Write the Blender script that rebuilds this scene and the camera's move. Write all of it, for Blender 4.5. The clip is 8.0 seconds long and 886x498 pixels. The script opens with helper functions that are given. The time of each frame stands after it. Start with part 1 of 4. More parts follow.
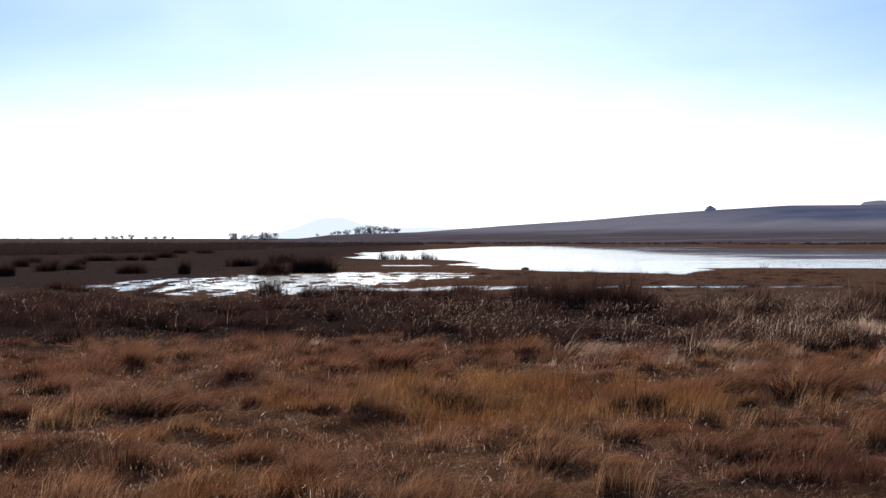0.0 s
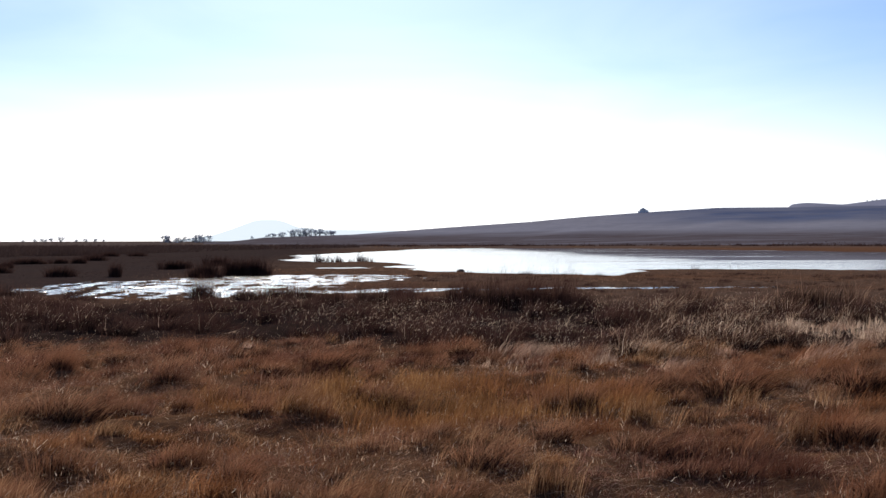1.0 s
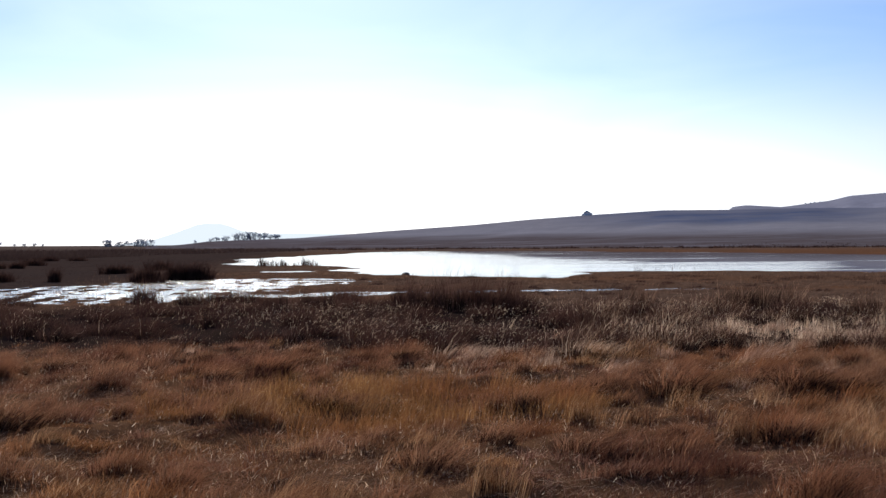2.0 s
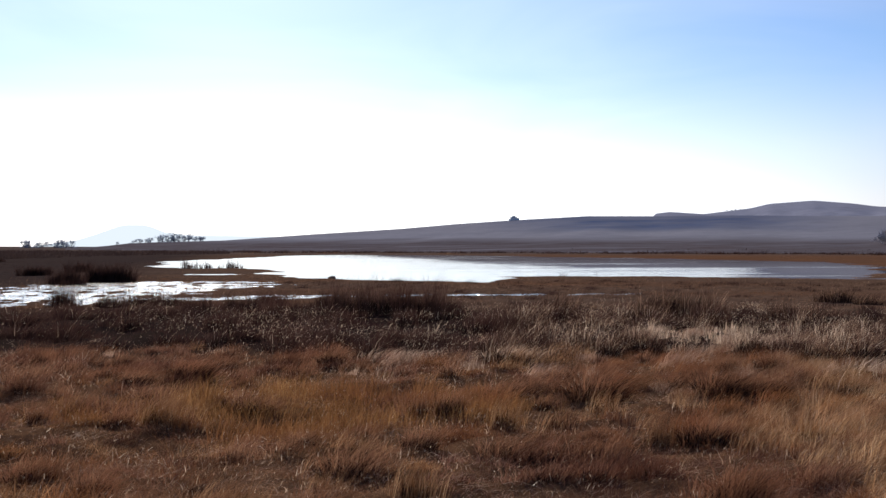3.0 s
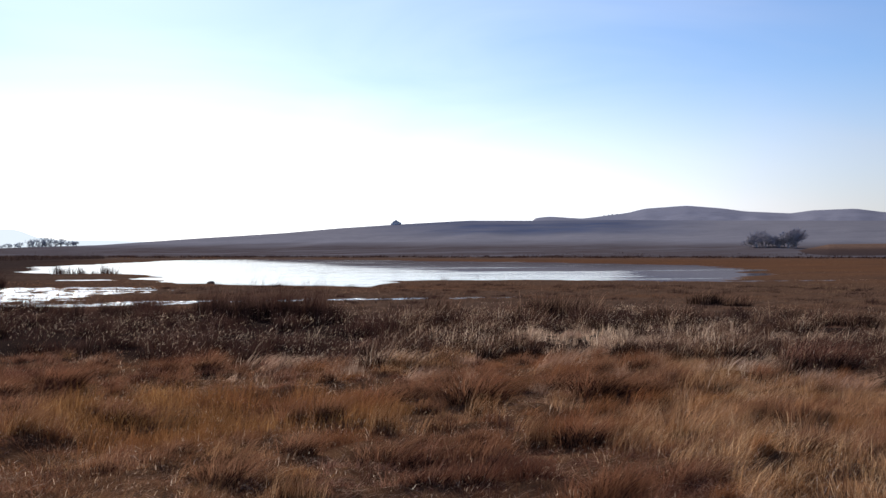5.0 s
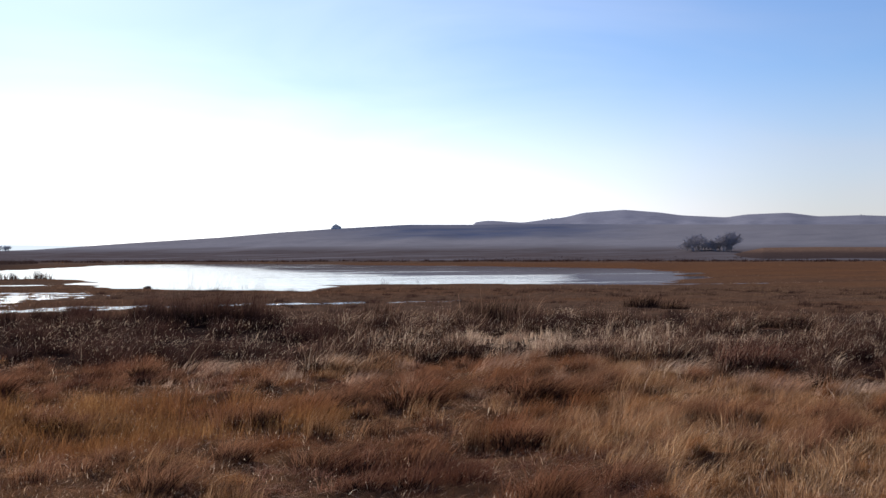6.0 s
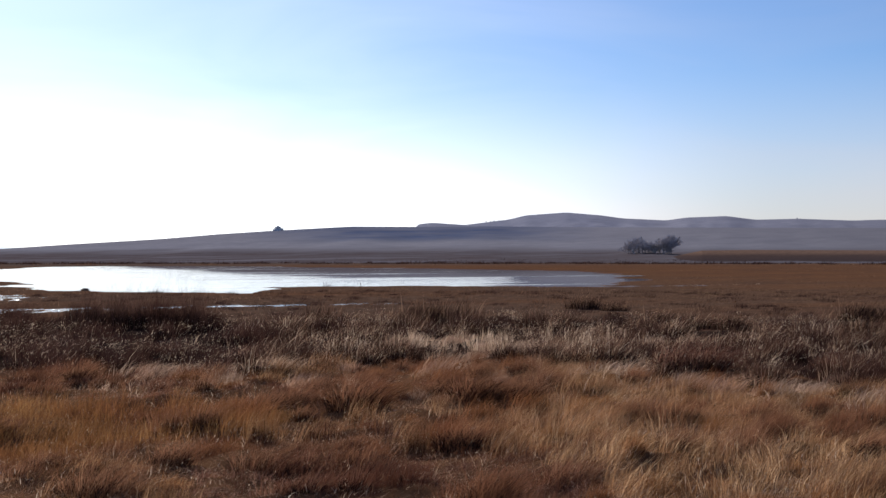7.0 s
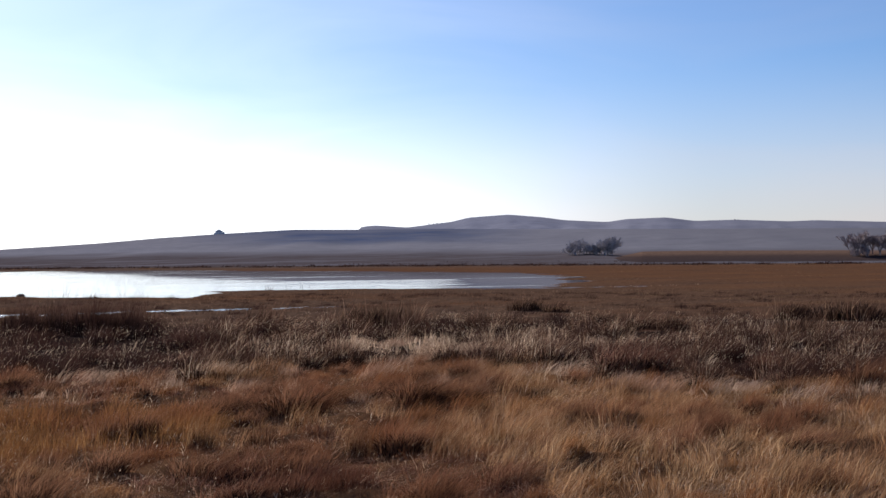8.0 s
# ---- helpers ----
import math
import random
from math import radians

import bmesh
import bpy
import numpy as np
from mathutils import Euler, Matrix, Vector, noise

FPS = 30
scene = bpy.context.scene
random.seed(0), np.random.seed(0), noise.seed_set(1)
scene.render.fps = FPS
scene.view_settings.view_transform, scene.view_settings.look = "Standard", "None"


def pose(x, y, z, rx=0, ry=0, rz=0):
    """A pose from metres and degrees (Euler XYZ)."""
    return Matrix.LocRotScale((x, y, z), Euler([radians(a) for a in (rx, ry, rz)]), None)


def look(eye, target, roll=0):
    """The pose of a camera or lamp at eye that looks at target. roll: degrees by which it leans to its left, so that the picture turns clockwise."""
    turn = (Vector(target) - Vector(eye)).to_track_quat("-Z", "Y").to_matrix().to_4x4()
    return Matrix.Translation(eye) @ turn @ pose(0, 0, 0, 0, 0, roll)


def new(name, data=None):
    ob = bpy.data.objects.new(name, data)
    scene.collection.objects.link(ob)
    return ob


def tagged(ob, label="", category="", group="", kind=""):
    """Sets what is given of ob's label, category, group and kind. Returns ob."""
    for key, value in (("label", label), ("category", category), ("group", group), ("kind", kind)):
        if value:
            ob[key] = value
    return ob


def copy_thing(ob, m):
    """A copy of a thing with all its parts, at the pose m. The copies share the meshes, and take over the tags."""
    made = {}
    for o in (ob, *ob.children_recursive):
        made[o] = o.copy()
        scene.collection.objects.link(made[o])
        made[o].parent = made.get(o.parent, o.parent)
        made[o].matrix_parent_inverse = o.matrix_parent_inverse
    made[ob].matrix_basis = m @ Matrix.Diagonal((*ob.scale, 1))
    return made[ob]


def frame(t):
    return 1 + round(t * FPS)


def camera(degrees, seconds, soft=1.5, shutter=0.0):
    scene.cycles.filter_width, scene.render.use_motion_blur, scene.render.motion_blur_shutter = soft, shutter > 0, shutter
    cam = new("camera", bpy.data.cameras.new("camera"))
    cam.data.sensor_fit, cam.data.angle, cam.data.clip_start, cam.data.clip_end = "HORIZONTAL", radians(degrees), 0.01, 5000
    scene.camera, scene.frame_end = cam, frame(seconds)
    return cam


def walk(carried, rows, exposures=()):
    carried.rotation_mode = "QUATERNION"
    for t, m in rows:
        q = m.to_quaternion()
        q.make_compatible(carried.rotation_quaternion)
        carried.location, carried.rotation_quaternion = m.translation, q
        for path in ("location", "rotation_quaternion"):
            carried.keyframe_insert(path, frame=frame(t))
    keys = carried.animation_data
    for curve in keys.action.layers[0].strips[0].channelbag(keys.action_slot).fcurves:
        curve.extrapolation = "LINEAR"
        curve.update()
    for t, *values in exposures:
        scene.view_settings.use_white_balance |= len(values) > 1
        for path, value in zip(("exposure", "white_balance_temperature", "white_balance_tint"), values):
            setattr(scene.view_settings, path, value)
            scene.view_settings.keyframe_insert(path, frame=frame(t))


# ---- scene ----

# ---------------------------------------------------------------- camera
cam = camera(44.06, 8.0, soft=1.45)
EYE = 2.4
ROWS = [
    (0.0, 0.000, 0.000, 0.000, 0.000, -0.573, -0.002),
    (0.5, 0.009, 0.018, -0.011, -1.571, -0.508, 0.105),
    (1.0, 0.037, 0.028, -0.012, -3.347, -0.457, -0.104),
    (2.5, 0.077, 0.025, -0.012, -7.918, -0.183, -0.137),
    (3.0, 0.104, 0.016, -0.007, -10.005, -0.098, 0.160),
    (3.5, 0.115, 0.023, -0.013, -11.537, -0.067, 0.199),
    (4.0, 0.120, 0.022, -0.017, -13.290, -0.006, 0.264),
    (4.5, 0.124, 0.021, -0.010, -14.675, 0.044, 0.178),
    (6.0, 0.175, 0.022, -0.013, -19.280, 0.349, -0.086),
    (6.5, 0.184, 0.018, -0.011, -20.669, 0.399, 0.007),
    (7.0, 0.194, 0.007, -0.015, -22.267, 0.462, 0.011),
    (7.5, 0.196, -0.001, -0.013, -23.574, 0.526, -0.216),
    (8.0, 0.207, -0.031, -0.010, -25.254, 0.583, -0.372),
]
walk(cam, [(t, pose(x, y, EYE + z, 0, 0, yaw) @ pose(0, 0, 0, 90 + pitch) @ pose(0, 0, 0, 0, 0, roll))
           for t, x, y, z, yaw, pitch, roll in ROWS])

# ---------------------------------------------------------------- light
SUN_AZ, SUN_EL, SKY = -2.0, 29.0, 0.073
scene.view_settings.exposure = 0.42

world = bpy.data.worlds.new("world")
scene.world = world
world.use_nodes = True
wn, wl = world.node_tree.nodes, world.node_tree.links
wn.clear()
sky = wn.new("ShaderNodeTexSky")
sky.sky_type = "NISHITA"
sky.sun_disc = False
sky.sun_elevation = radians(SUN_EL)
sky.sun_rotation = radians(SUN_AZ)
sky.altitude = 600
sky.air_density = 1.0
sky.dust_density = 0.9
sky.ozone_density = 2.0
back = wn.new("ShaderNodeBackground")
back.inputs["Strength"].default_value = SKY
wout = wn.new("ShaderNodeOutputWorld")
# milky winter air: the lowest degrees of the sky whiten all round
coord = wn.new("ShaderNodeTexCoord")
split = wn.new("ShaderNodeSeparateXYZ")
wl.new(coord.outputs["Generated"], split.inputs[0])
low_air = wn.new("ShaderNodeMapRange")
low_air.interpolation_type = "SMOOTHERSTEP"
for k, v in ((1, -0.02), (2, 0.21), (3, 0.63), (4, 0.0)):
    low_air.inputs[k].default_value = v
wl.new(split.outputs[2], low_air.inputs[0])
# thin streaks of high cloud
stretch = wn.new("ShaderNodeMapping")
stretch.inputs["Scale"].default_value = (1.0, 1.0, 5.0)
wl.new(coord.outputs["Generated"], stretch.inputs[0])
wisps = wn.new("ShaderNodeTexNoise")
for k, v in (("Scale", 2.6), ("Detail", 5.0), ("Roughness", 0.5), ("Distortion", 0.6)):
    wisps.inputs[k].default_value = v
wl.new(stretch.outputs[0], wisps.inputs["Vector"])
thin = wn.new("ShaderNodeMapRange")
for k, v in ((1, 0.40), (2, 0.70), (3, 0.0), (4, 0.12)):
    thin.inputs[k].default_value = v
wl.new(wisps.outputs["Fac"], thin.inputs[0])
both = wn.new("ShaderNodeMath")
both.operation, both.use_clamp = "ADD", True
wl.new(low_air.outputs[0], both.inputs[0])
wl.new(thin.outputs[0], both.inputs[1])
haze = wn.new("ShaderNodeMix")
haze.data_type = "RGBA"
# the low air is whitest below the sun
toward = wn.new("ShaderNodeVectorMath")
toward.operation = "DOT_PRODUCT"
toward.inputs[1].default_value = (math.sin(radians(SUN_AZ)), math.cos(radians(SUN_AZ)), 0)
wl.new(coord.outputs["Generated"], toward.inputs[0])
glow = wn.new("ShaderNodeMapRange")
glow.interpolation_type = "SMOOTHSTEP"
for k, v in ((1, 0.74), (2, 1.0), (3, 6.8), (4, 19.0)):
    glow.inputs[k].default_value = v
wl.new(toward.outputs["Value"], glow.inputs[0])
white = wn.new("ShaderNodeVectorMath")
white.operation = "SCALE"
far_white = wn.new("ShaderNodeMapRange")
for k, v in ((1, 0.68), (2, 0.97), (3, 0.0), (4, 1.0)):
    far_white.inputs[k].default_value = v
wl.new(toward.outputs["Value"], far_white.inputs[0])
tint = wn.new("ShaderNodeMix")
tint.data_type = "RGBA"
tint.inputs[6].default_value = (1.14, 1.0, 1.04, 1)
tint.inputs[7].default_value = (0.92, 0.97, 1.10, 1)
wl.new(far_white.outputs[0], tint.inputs[0])
wl.new(tint.outputs[2], white.inputs[0])
wl.new(glow.outputs[0], white.inputs["Scale"])
wl.new(white.outputs[0], haze.inputs[7])
wl.new(both.outputs[0], haze.inputs[0])
clear = wn.new("ShaderNodeHueSaturation")
clear.inputs["Saturation"].default_value = 1.15
wl.new(sky.outputs[0], clear.inputs["Color"])
cool = wn.new("ShaderNodeMix")
cool.data_type, cool.blend_type = "RGBA", "MULTIPLY"
cool.inputs[0].default_value = 1.0
cool.inputs[7].default_value = (0.77, 0.91, 1.16, 1)
wl.new(clear.outputs[0], cool.inputs[6])
wl.new(cool.outputs[2], haze.inputs[6])
wl.new(haze.outputs[2], back.inputs[0])
wl.new(back.outputs[0], wout.inputs[0])

sun_data = bpy.data.lights.new("sun", "SUN")
sun_data.energy, sun_data.angle, sun_data.color = 5.0, radians(0.6), (1.0, 0.935, 0.85)
sun = new("sun", sun_data)
sun_dir = Vector((math.sin(radians(SUN_AZ)) * math.cos(radians(SUN_EL)),
                  math.cos(radians(SUN_AZ)) * math.cos(radians(SUN_EL)), math.sin(radians(SUN_EL))))
sun.matrix_world = look(sun_dir * 100, (0, 0, 0))


# ---------------------------------------------------------------- materials
class Nodes:
    """Short hand for a node tree."""

    def __init__(self, name):
        self.mat = bpy.data.materials.new(name)
        self.mat.use_nodes = True
        self.t = self.mat.node_tree
        self.t.nodes.clear()

    def add(self, kind, values=(), links=(), **props):
        n = self.t.nodes.new(kind)
        for k, v in props.items():
            setattr(n, k, v)
        for k, v in dict(values).items():
            n.inputs[k].default_value = v
        for k, s in dict(links).items():
            self.t.links.new(s, n.inputs[k])
        return n

    def position(self, scale=(1, 1, 1)):
        g = self.add("ShaderNodeNewGeometry")
        m = self.add("ShaderNodeMapping", {"Scale": scale}, {"Vector": g.outputs["Position"]})
        return m.outputs[0]

    def noise(self, scale, stretch=(1, 1, 1), detail=4.0, rough=0.55):
        return self.add("ShaderNodeTexNoise", {"Scale": scale, "Detail": detail, "Roughness": rough},
                        {"Vector": self.position(stretch)}).outputs["Fac"]

    def ramp(self, fac, stops):
        n = self.add("ShaderNodeValToRGB", links={"Fac": fac})
        el = n.color_ramp.elements
        while len(el) < len(stops):
            el.new(0.5)
        for e, (p, c) in zip(el, stops):
            e.position, e.color = p, (*c, 1)
        return n.outputs[0]

    def mix(self, fac, a, b, blend="MIX"):
        n = self.add("ShaderNodeMix", data_type="RGBA", blend_type=blend)
        for sock, v in ((n.inputs[0], fac), (n.inputs[6], a), (n.inputs[7], b)):
            if isinstance(v, (int, float)):
                sock.default_value = v
            elif isinstance(v, tuple):
                sock.default_value = (*v, 1)
            else:
                self.t.links.new(v, sock)
        return n.outputs[2]

    def math(self, op, a, b=0.0):
        n = self.add("ShaderNodeMath", operation=op)
        for sock, v in zip(n.inputs, (a, b)):
            if isinstance(v, (int, float)):
                sock.default_value = v
            else:
                self.t.links.new(v, sock)
        return n.outputs[0]

    def span(self, fac, lo, hi, to_lo=0.0, to_hi=1.0):
        return self.add("ShaderNodeMapRange", {1: lo, 2: hi, 3: to_lo, 4: to_hi}, {0: fac}).outputs[0]

    def axis(self, i):
        g = self.add("ShaderNodeNewGeometry")
        return self.add("ShaderNodeSeparateXYZ", links={0: g.outputs["Position"]}).outputs[i]

    def bump(self, height, strength, distance):
        return self.add("ShaderNodeBump", {"Strength": strength, "Distance": distance}, {"Height": height}).outputs[0]

    def done(self, shader):
        self.add("ShaderNodeOutputMaterial", links={"Surface": shader})
        return self.mat


def blade_material(name, low, mid, high, patch, through_light=0.35, gloss=0.0, scale=0.35, pale=None, uneven=0.35):
    """Dry blades: colour by blade, and by patch of the meadow."""
    n = Nodes(name)
    g = n.add("ShaderNodeNewGeometry")
    col = n.ramp(g.outputs["Random Per Island"], [(0.0, low), (0.5, mid), (1.0, high)])
    big = n.span(n.noise(scale, (1, 1, 0.2), 3.0), 0.42, 0.6)
    col = n.mix(big, col, n.mix(0.65, col, patch))
    if pale:
        light = n.span(n.noise(scale * 0.55, (0.8, 1.3, 0.2), 3.0), 0.5, 0.64)
        col = n.mix(light, col, n.mix(0.6, col, pale))
    tuft = n.span(n.noise(1.7, (1, 1, 0.3), 3.0, 0.6), 0.33, 0.67, 1 - uneven, 1 + uneven)
    col = n.add("ShaderNodeVectorMath", links={0: col, "Scale": tuft}, operation="SCALE").outputs[0]
    d = n.add("ShaderNodeBsdfDiffuse", links={"Color": col})
    tr = n.add("ShaderNodeBsdfTranslucent", links={"Color": col})
    m = n.add("ShaderNodeMixShader", {0: through_light})
    n.t.links.new(d.outputs[0], m.inputs[1])
    n.t.links.new(tr.outputs[0], m.inputs[2])
    out = m.outputs[0]
    if gloss:
        sh = n.add("ShaderNodeBsdfGlossy", {"Color": (1, 0.95, 0.88, 1), "Roughness": 0.45})
        m2 = n.add("ShaderNodeMixShader", {0: gloss})
        n.t.links.new(out, m2.inputs[1])
        n.t.links.new(sh.outputs[0], m2.inputs[2])
        out = m2.outputs[0]
    return n.done(out)


def plain(name, a, b, scale=2.0, rough=0.85, bump=0.3, stretch=(1, 1, 1)):
    """A rough surface in two tones, with a fine grain."""
    n = Nodes(name)
    big = n.noise(scale, stretch, 5.0)
    fine = n.noise(scale * 9, stretch, 3.0)
    col = n.mix(n.span(big, 0.35, 0.65), a, b)
    col = n.mix(n.span(fine, 0.3, 0.7, 0.0, 0.35), col, tuple(c * 0.6 for c in a))
    p = n.add("ShaderNodeBsdfPrincipled", {"Roughness": rough, "Specular IOR Level": 0.0 if rough > 0.7 else 0.4},
              {"Base Color": col, "Normal": n.bump(fine, bump, 0.05)})
    return n.done(p.outputs[0])


def ground_material():
    """Marsh soil and matted sedge; redder on the drier flats, greyer in the ploughed distance."""
    n = Nodes("marsh_ground")
    fine = n.noise(2.2, (1, 1, 1), 6.0, 0.65)
    wide = n.noise(0.06, (0.6, 1.4, 1), 4.0)
    col = n.ramp(fine, [(0.25, (0.024, 0.015, 0.012)), (0.5, (0.070, 0.044, 0.032)), (0.8, (0.15, 0.098, 0.068))])
    rust = n.span(wide, 0.42, 0.6)
    dry = n.span(n.math("ADD", n.axis(0), n.math("MULTIPLY", wide, 40.0)), 30, 110, 0.0, 0.8)
    rust = n.math("MAXIMUM", n.math("MULTIPLY", rust, 0.5), dry)
    streak = n.span(n.noise(0.16, (0.25, 1.3, 1), 5.0, 0.6), 0.36, 0.66)
    col = n.mix(rust, col, n.mix(fine, n.mix(streak, (0.042, 0.022, 0.015), (0.075, 0.034, 0.017)), n.mix(streak, (0.085, 0.046, 0.031), (0.165, 0.074, 0.034))))
    mud = n.math("MULTIPLY", n.span(n.math("SUBTRACT", n.axis(0), n.math("MULTIPLY", wide, 12.0)), -8, -22, 0.0, 0.85), n.span(n.axis(1), 42, 52))
    col = n.mix(mud, col, n.mix(fine, (0.014, 0.0105, 0.0105), (0.038, 0.029, 0.028)))
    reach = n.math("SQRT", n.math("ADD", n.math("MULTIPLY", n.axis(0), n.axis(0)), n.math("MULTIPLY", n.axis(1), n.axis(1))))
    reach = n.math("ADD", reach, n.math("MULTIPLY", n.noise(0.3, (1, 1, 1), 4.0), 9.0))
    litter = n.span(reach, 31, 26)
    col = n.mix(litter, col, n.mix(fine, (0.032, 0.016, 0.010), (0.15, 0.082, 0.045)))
    # soil colour darkened along the rush band, standing in for shade between the stems
    rush_shade = n.math("MULTIPLY", n.span(reach, 27, 30), n.span(reach, 42, 48, 1.0, 0.0))
    col = n.mix(rush_shade, col, n.mix(fine, (0.010, 0.007, 0.006), (0.034, 0.022, 0.018)))
    far = n.span(n.axis(1), 270, 430)
    col = n.mix(far, col, n.mix(n.noise(0.02, (0.3, 3, 1)), (0.055, 0.040, 0.036), (0.09, 0.066, 0.055)))
    p = n.add("ShaderNodeBsdfPrincipled", {"Roughness": 0.9, "Specular IOR Level": 0.0},
              {"Base Color": col, "Normal": n.bump(fine, 0.8, 0.08)})
    return n.done(p.outputs[0])


def water_material():
    """Shallow dark water, its wavelets driven by the wind: glittering in the creek, ruffled lanes on the pond, a calm lee under the hill."""
    n = Nodes("pond_water")
    x, y = n.axis(0), n.axis(1)
    lanes = n.noise(0.09, (0.14, 1.0, 1), 4.0)
    near = n.span(n.math("ADD", y, n.math("MULTIPLY", lanes, 20.0)), 131, 139, 1.0, 0.0)
    bay = n.math("ADD", n.math("SUBTRACT", x, n.math("MULTIPLY", y, 0.47)), n.math("MULTIPLY", lanes, 16.0))
    near = n.math("MULTIPLY", near, n.span(bay, 7, 12, 1.0, 0.0))
    side = n.math("ADD", n.math("ADD", x, n.math("MULTIPLY", y, 0.03)), n.math("MULTIPLY", lanes, 30.0))
    open_water = n.span(side, 50, 61, 1.0, 0.0)
    ruffle = n.math("MAXIMUM", n.math("MAXIMUM", near, open_water), n.span(lanes, 0.6, 0.66))
    creek = n.span(n.math("ADD", y, n.math("MULTIPLY", x, 1.2)), 68, 84, 1.0, 0.0)
    small = n.noise(1.0, (2.6, 0.9, 1), 3.0, 0.6)
    mid = n.noise(0.4, (1.6, 0.8, 1), 3.0)
    h = n.math("ADD", small, n.math("MULTIPLY", mid, 2.0))
    gusts = n.span(n.noise(0.22, (0.10, 1.0, 1), 4.0, 0.6), 0.36, 0.66, 0.25, 1.3)
    power = n.math("MAXIMUM", n.math("MULTIPLY", n.span(ruffle, 0, 1, 0.010, 0.085), gusts), n.math("MULTIPLY", creek, 1.2))
    h = n.math("MULTIPLY", h, power)
    rough = n.math("MAXIMUM", n.span(ruffle, 0, 1, 0.03, 0.055), n.math("MULTIPLY", creek, 0.16))
    lean = n.add("ShaderNodeVectorMath", {0: (0.0, -0.013, 0.0)}, {"Scale": n.math("MULTIPLY", ruffle, gusts)}, operation="SCALE")
    face = n.add("ShaderNodeVectorMath", {}, {0: n.bump(h, 0.9, 0.16), 1: lean.outputs[0]}, operation="ADD")
    face = n.add("ShaderNodeVectorMath", {}, {0: face.outputs[0]}, operation="NORMALIZE")
    p = n.add("ShaderNodeBsdfPrincipled", {"Base Color": (0.02, 0.024, 0.022, 1), "IOR": 1.33},
              {"Roughness": rough, "Normal": face.outputs[0]})
    return n.done(p.outputs[0])


def hill_material(name, low, mid, high):
    """Dry grass slope: bands of field, sage and scrub up the hill."""
    n = Nodes(name)
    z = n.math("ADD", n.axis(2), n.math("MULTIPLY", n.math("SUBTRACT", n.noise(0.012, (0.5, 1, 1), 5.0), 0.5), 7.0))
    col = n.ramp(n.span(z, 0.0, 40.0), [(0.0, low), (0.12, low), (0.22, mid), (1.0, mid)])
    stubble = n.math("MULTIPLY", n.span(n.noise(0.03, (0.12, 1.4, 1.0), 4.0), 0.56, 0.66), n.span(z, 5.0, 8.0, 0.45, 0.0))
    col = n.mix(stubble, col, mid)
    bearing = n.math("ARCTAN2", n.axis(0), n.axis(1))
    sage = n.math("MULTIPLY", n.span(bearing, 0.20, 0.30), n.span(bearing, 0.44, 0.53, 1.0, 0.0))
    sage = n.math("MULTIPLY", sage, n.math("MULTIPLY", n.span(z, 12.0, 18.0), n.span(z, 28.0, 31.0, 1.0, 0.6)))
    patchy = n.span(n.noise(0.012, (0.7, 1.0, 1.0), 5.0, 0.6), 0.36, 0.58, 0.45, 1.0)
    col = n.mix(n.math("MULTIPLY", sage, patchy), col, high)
    # colour darkened towards the right, to offset the stronger sunlight on that slope
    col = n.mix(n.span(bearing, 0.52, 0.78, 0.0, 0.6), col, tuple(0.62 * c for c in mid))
    fine = n.noise(0.08, (1, 1, 1), 6.0, 0.7)
    col = n.mix(n.span(fine, 0.35, 0.65, 0.0, 0.4), col, tuple(c * 0.6 for c in mid))
    streak = n.noise(0.05, (0.25, 1.0, 1.0), 5.0, 0.65)
    col = n.mix(n.span(streak, 0.5, 0.66, 0.0, 0.35), col, tuple(c * 0.62 for c in mid))
    p = n.add("ShaderNodeBsdfPrincipled", {"Roughness": 0.95, "Specular IOR Level": 0.0}, {"Base Color": col})
    return n.done(p.outputs[0])


def field_material():
    """Standing stubble in long drifts: sunlit tan top and shaded dark maroon front painted in by height."""
    n = Nodes("rust_field")
    z = n.math("ADD", n.axis(2), n.math("MULTIPLY", n.noise(0.05, (0.3, 1, 1), 5.0, 0.65), 1.6))
    # ramp by height paints the dark shaded front and the lit top
    col = n.ramp(n.span(z, 0.0, 8.0), [(0.0, (0.075, 0.060, 0.056)), (0.28, (0.050, 0.036, 0.036)), (0.52, (0.062, 0.042, 0.038)), (0.72, (0.14, 0.088, 0.066))])
    fine = n.noise(0.5, (1, 1, 1), 4.0, 0.7)
    col = n.mix(n.span(fine, 0.35, 0.7, 0.0, 0.45), col, (0.03, 0.022, 0.021))
    p = n.add("ShaderNodeBsdfPrincipled", {"Roughness": 0.95, "Specular IOR Level": 0.0}, {"Base Color": col, "Normal": n.bump(fine, 0.6, 0.4)})
    return n.done(p.outputs[0])


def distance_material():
    """Mountain far away: an even pale blue glow stands in for the bright air before it."""
    n = Nodes("far_air_glow")
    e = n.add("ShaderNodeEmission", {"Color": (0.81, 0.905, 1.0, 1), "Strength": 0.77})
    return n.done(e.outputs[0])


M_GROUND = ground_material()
M_WATER = water_material()
# blue-grey bias of both slopes is distance haze put into the grass colour
M_HILL = hill_material("hazed_hill_grass", (0.066, 0.051, 0.053), (0.174, 0.170, 0.199), (0.050, 0.070, 0.134))
M_MESA = hill_material("hazed_mesa_grass", (0.20, 0.203, 0.255), (0.21, 0.212, 0.265), (0.15, 0.16, 0.215))
M_FIELD = field_material()
M_FAR = distance_material()
M_GOLD = blade_material("golden_grass", (0.092, 0.035, 0.015), (0.214, 0.085, 0.035), (0.408, 0.204, 0.093), (0.153, 0.054, 0.030), 0.42, 0.0, pale=(0.377, 0.190, 0.072))
M_RUSSET = blade_material("russet_grass", (0.07, 0.028, 0.018), (0.158, 0.067, 0.041), (0.31, 0.17, 0.112), (0.115, 0.043, 0.027), 0.42, 0.0)
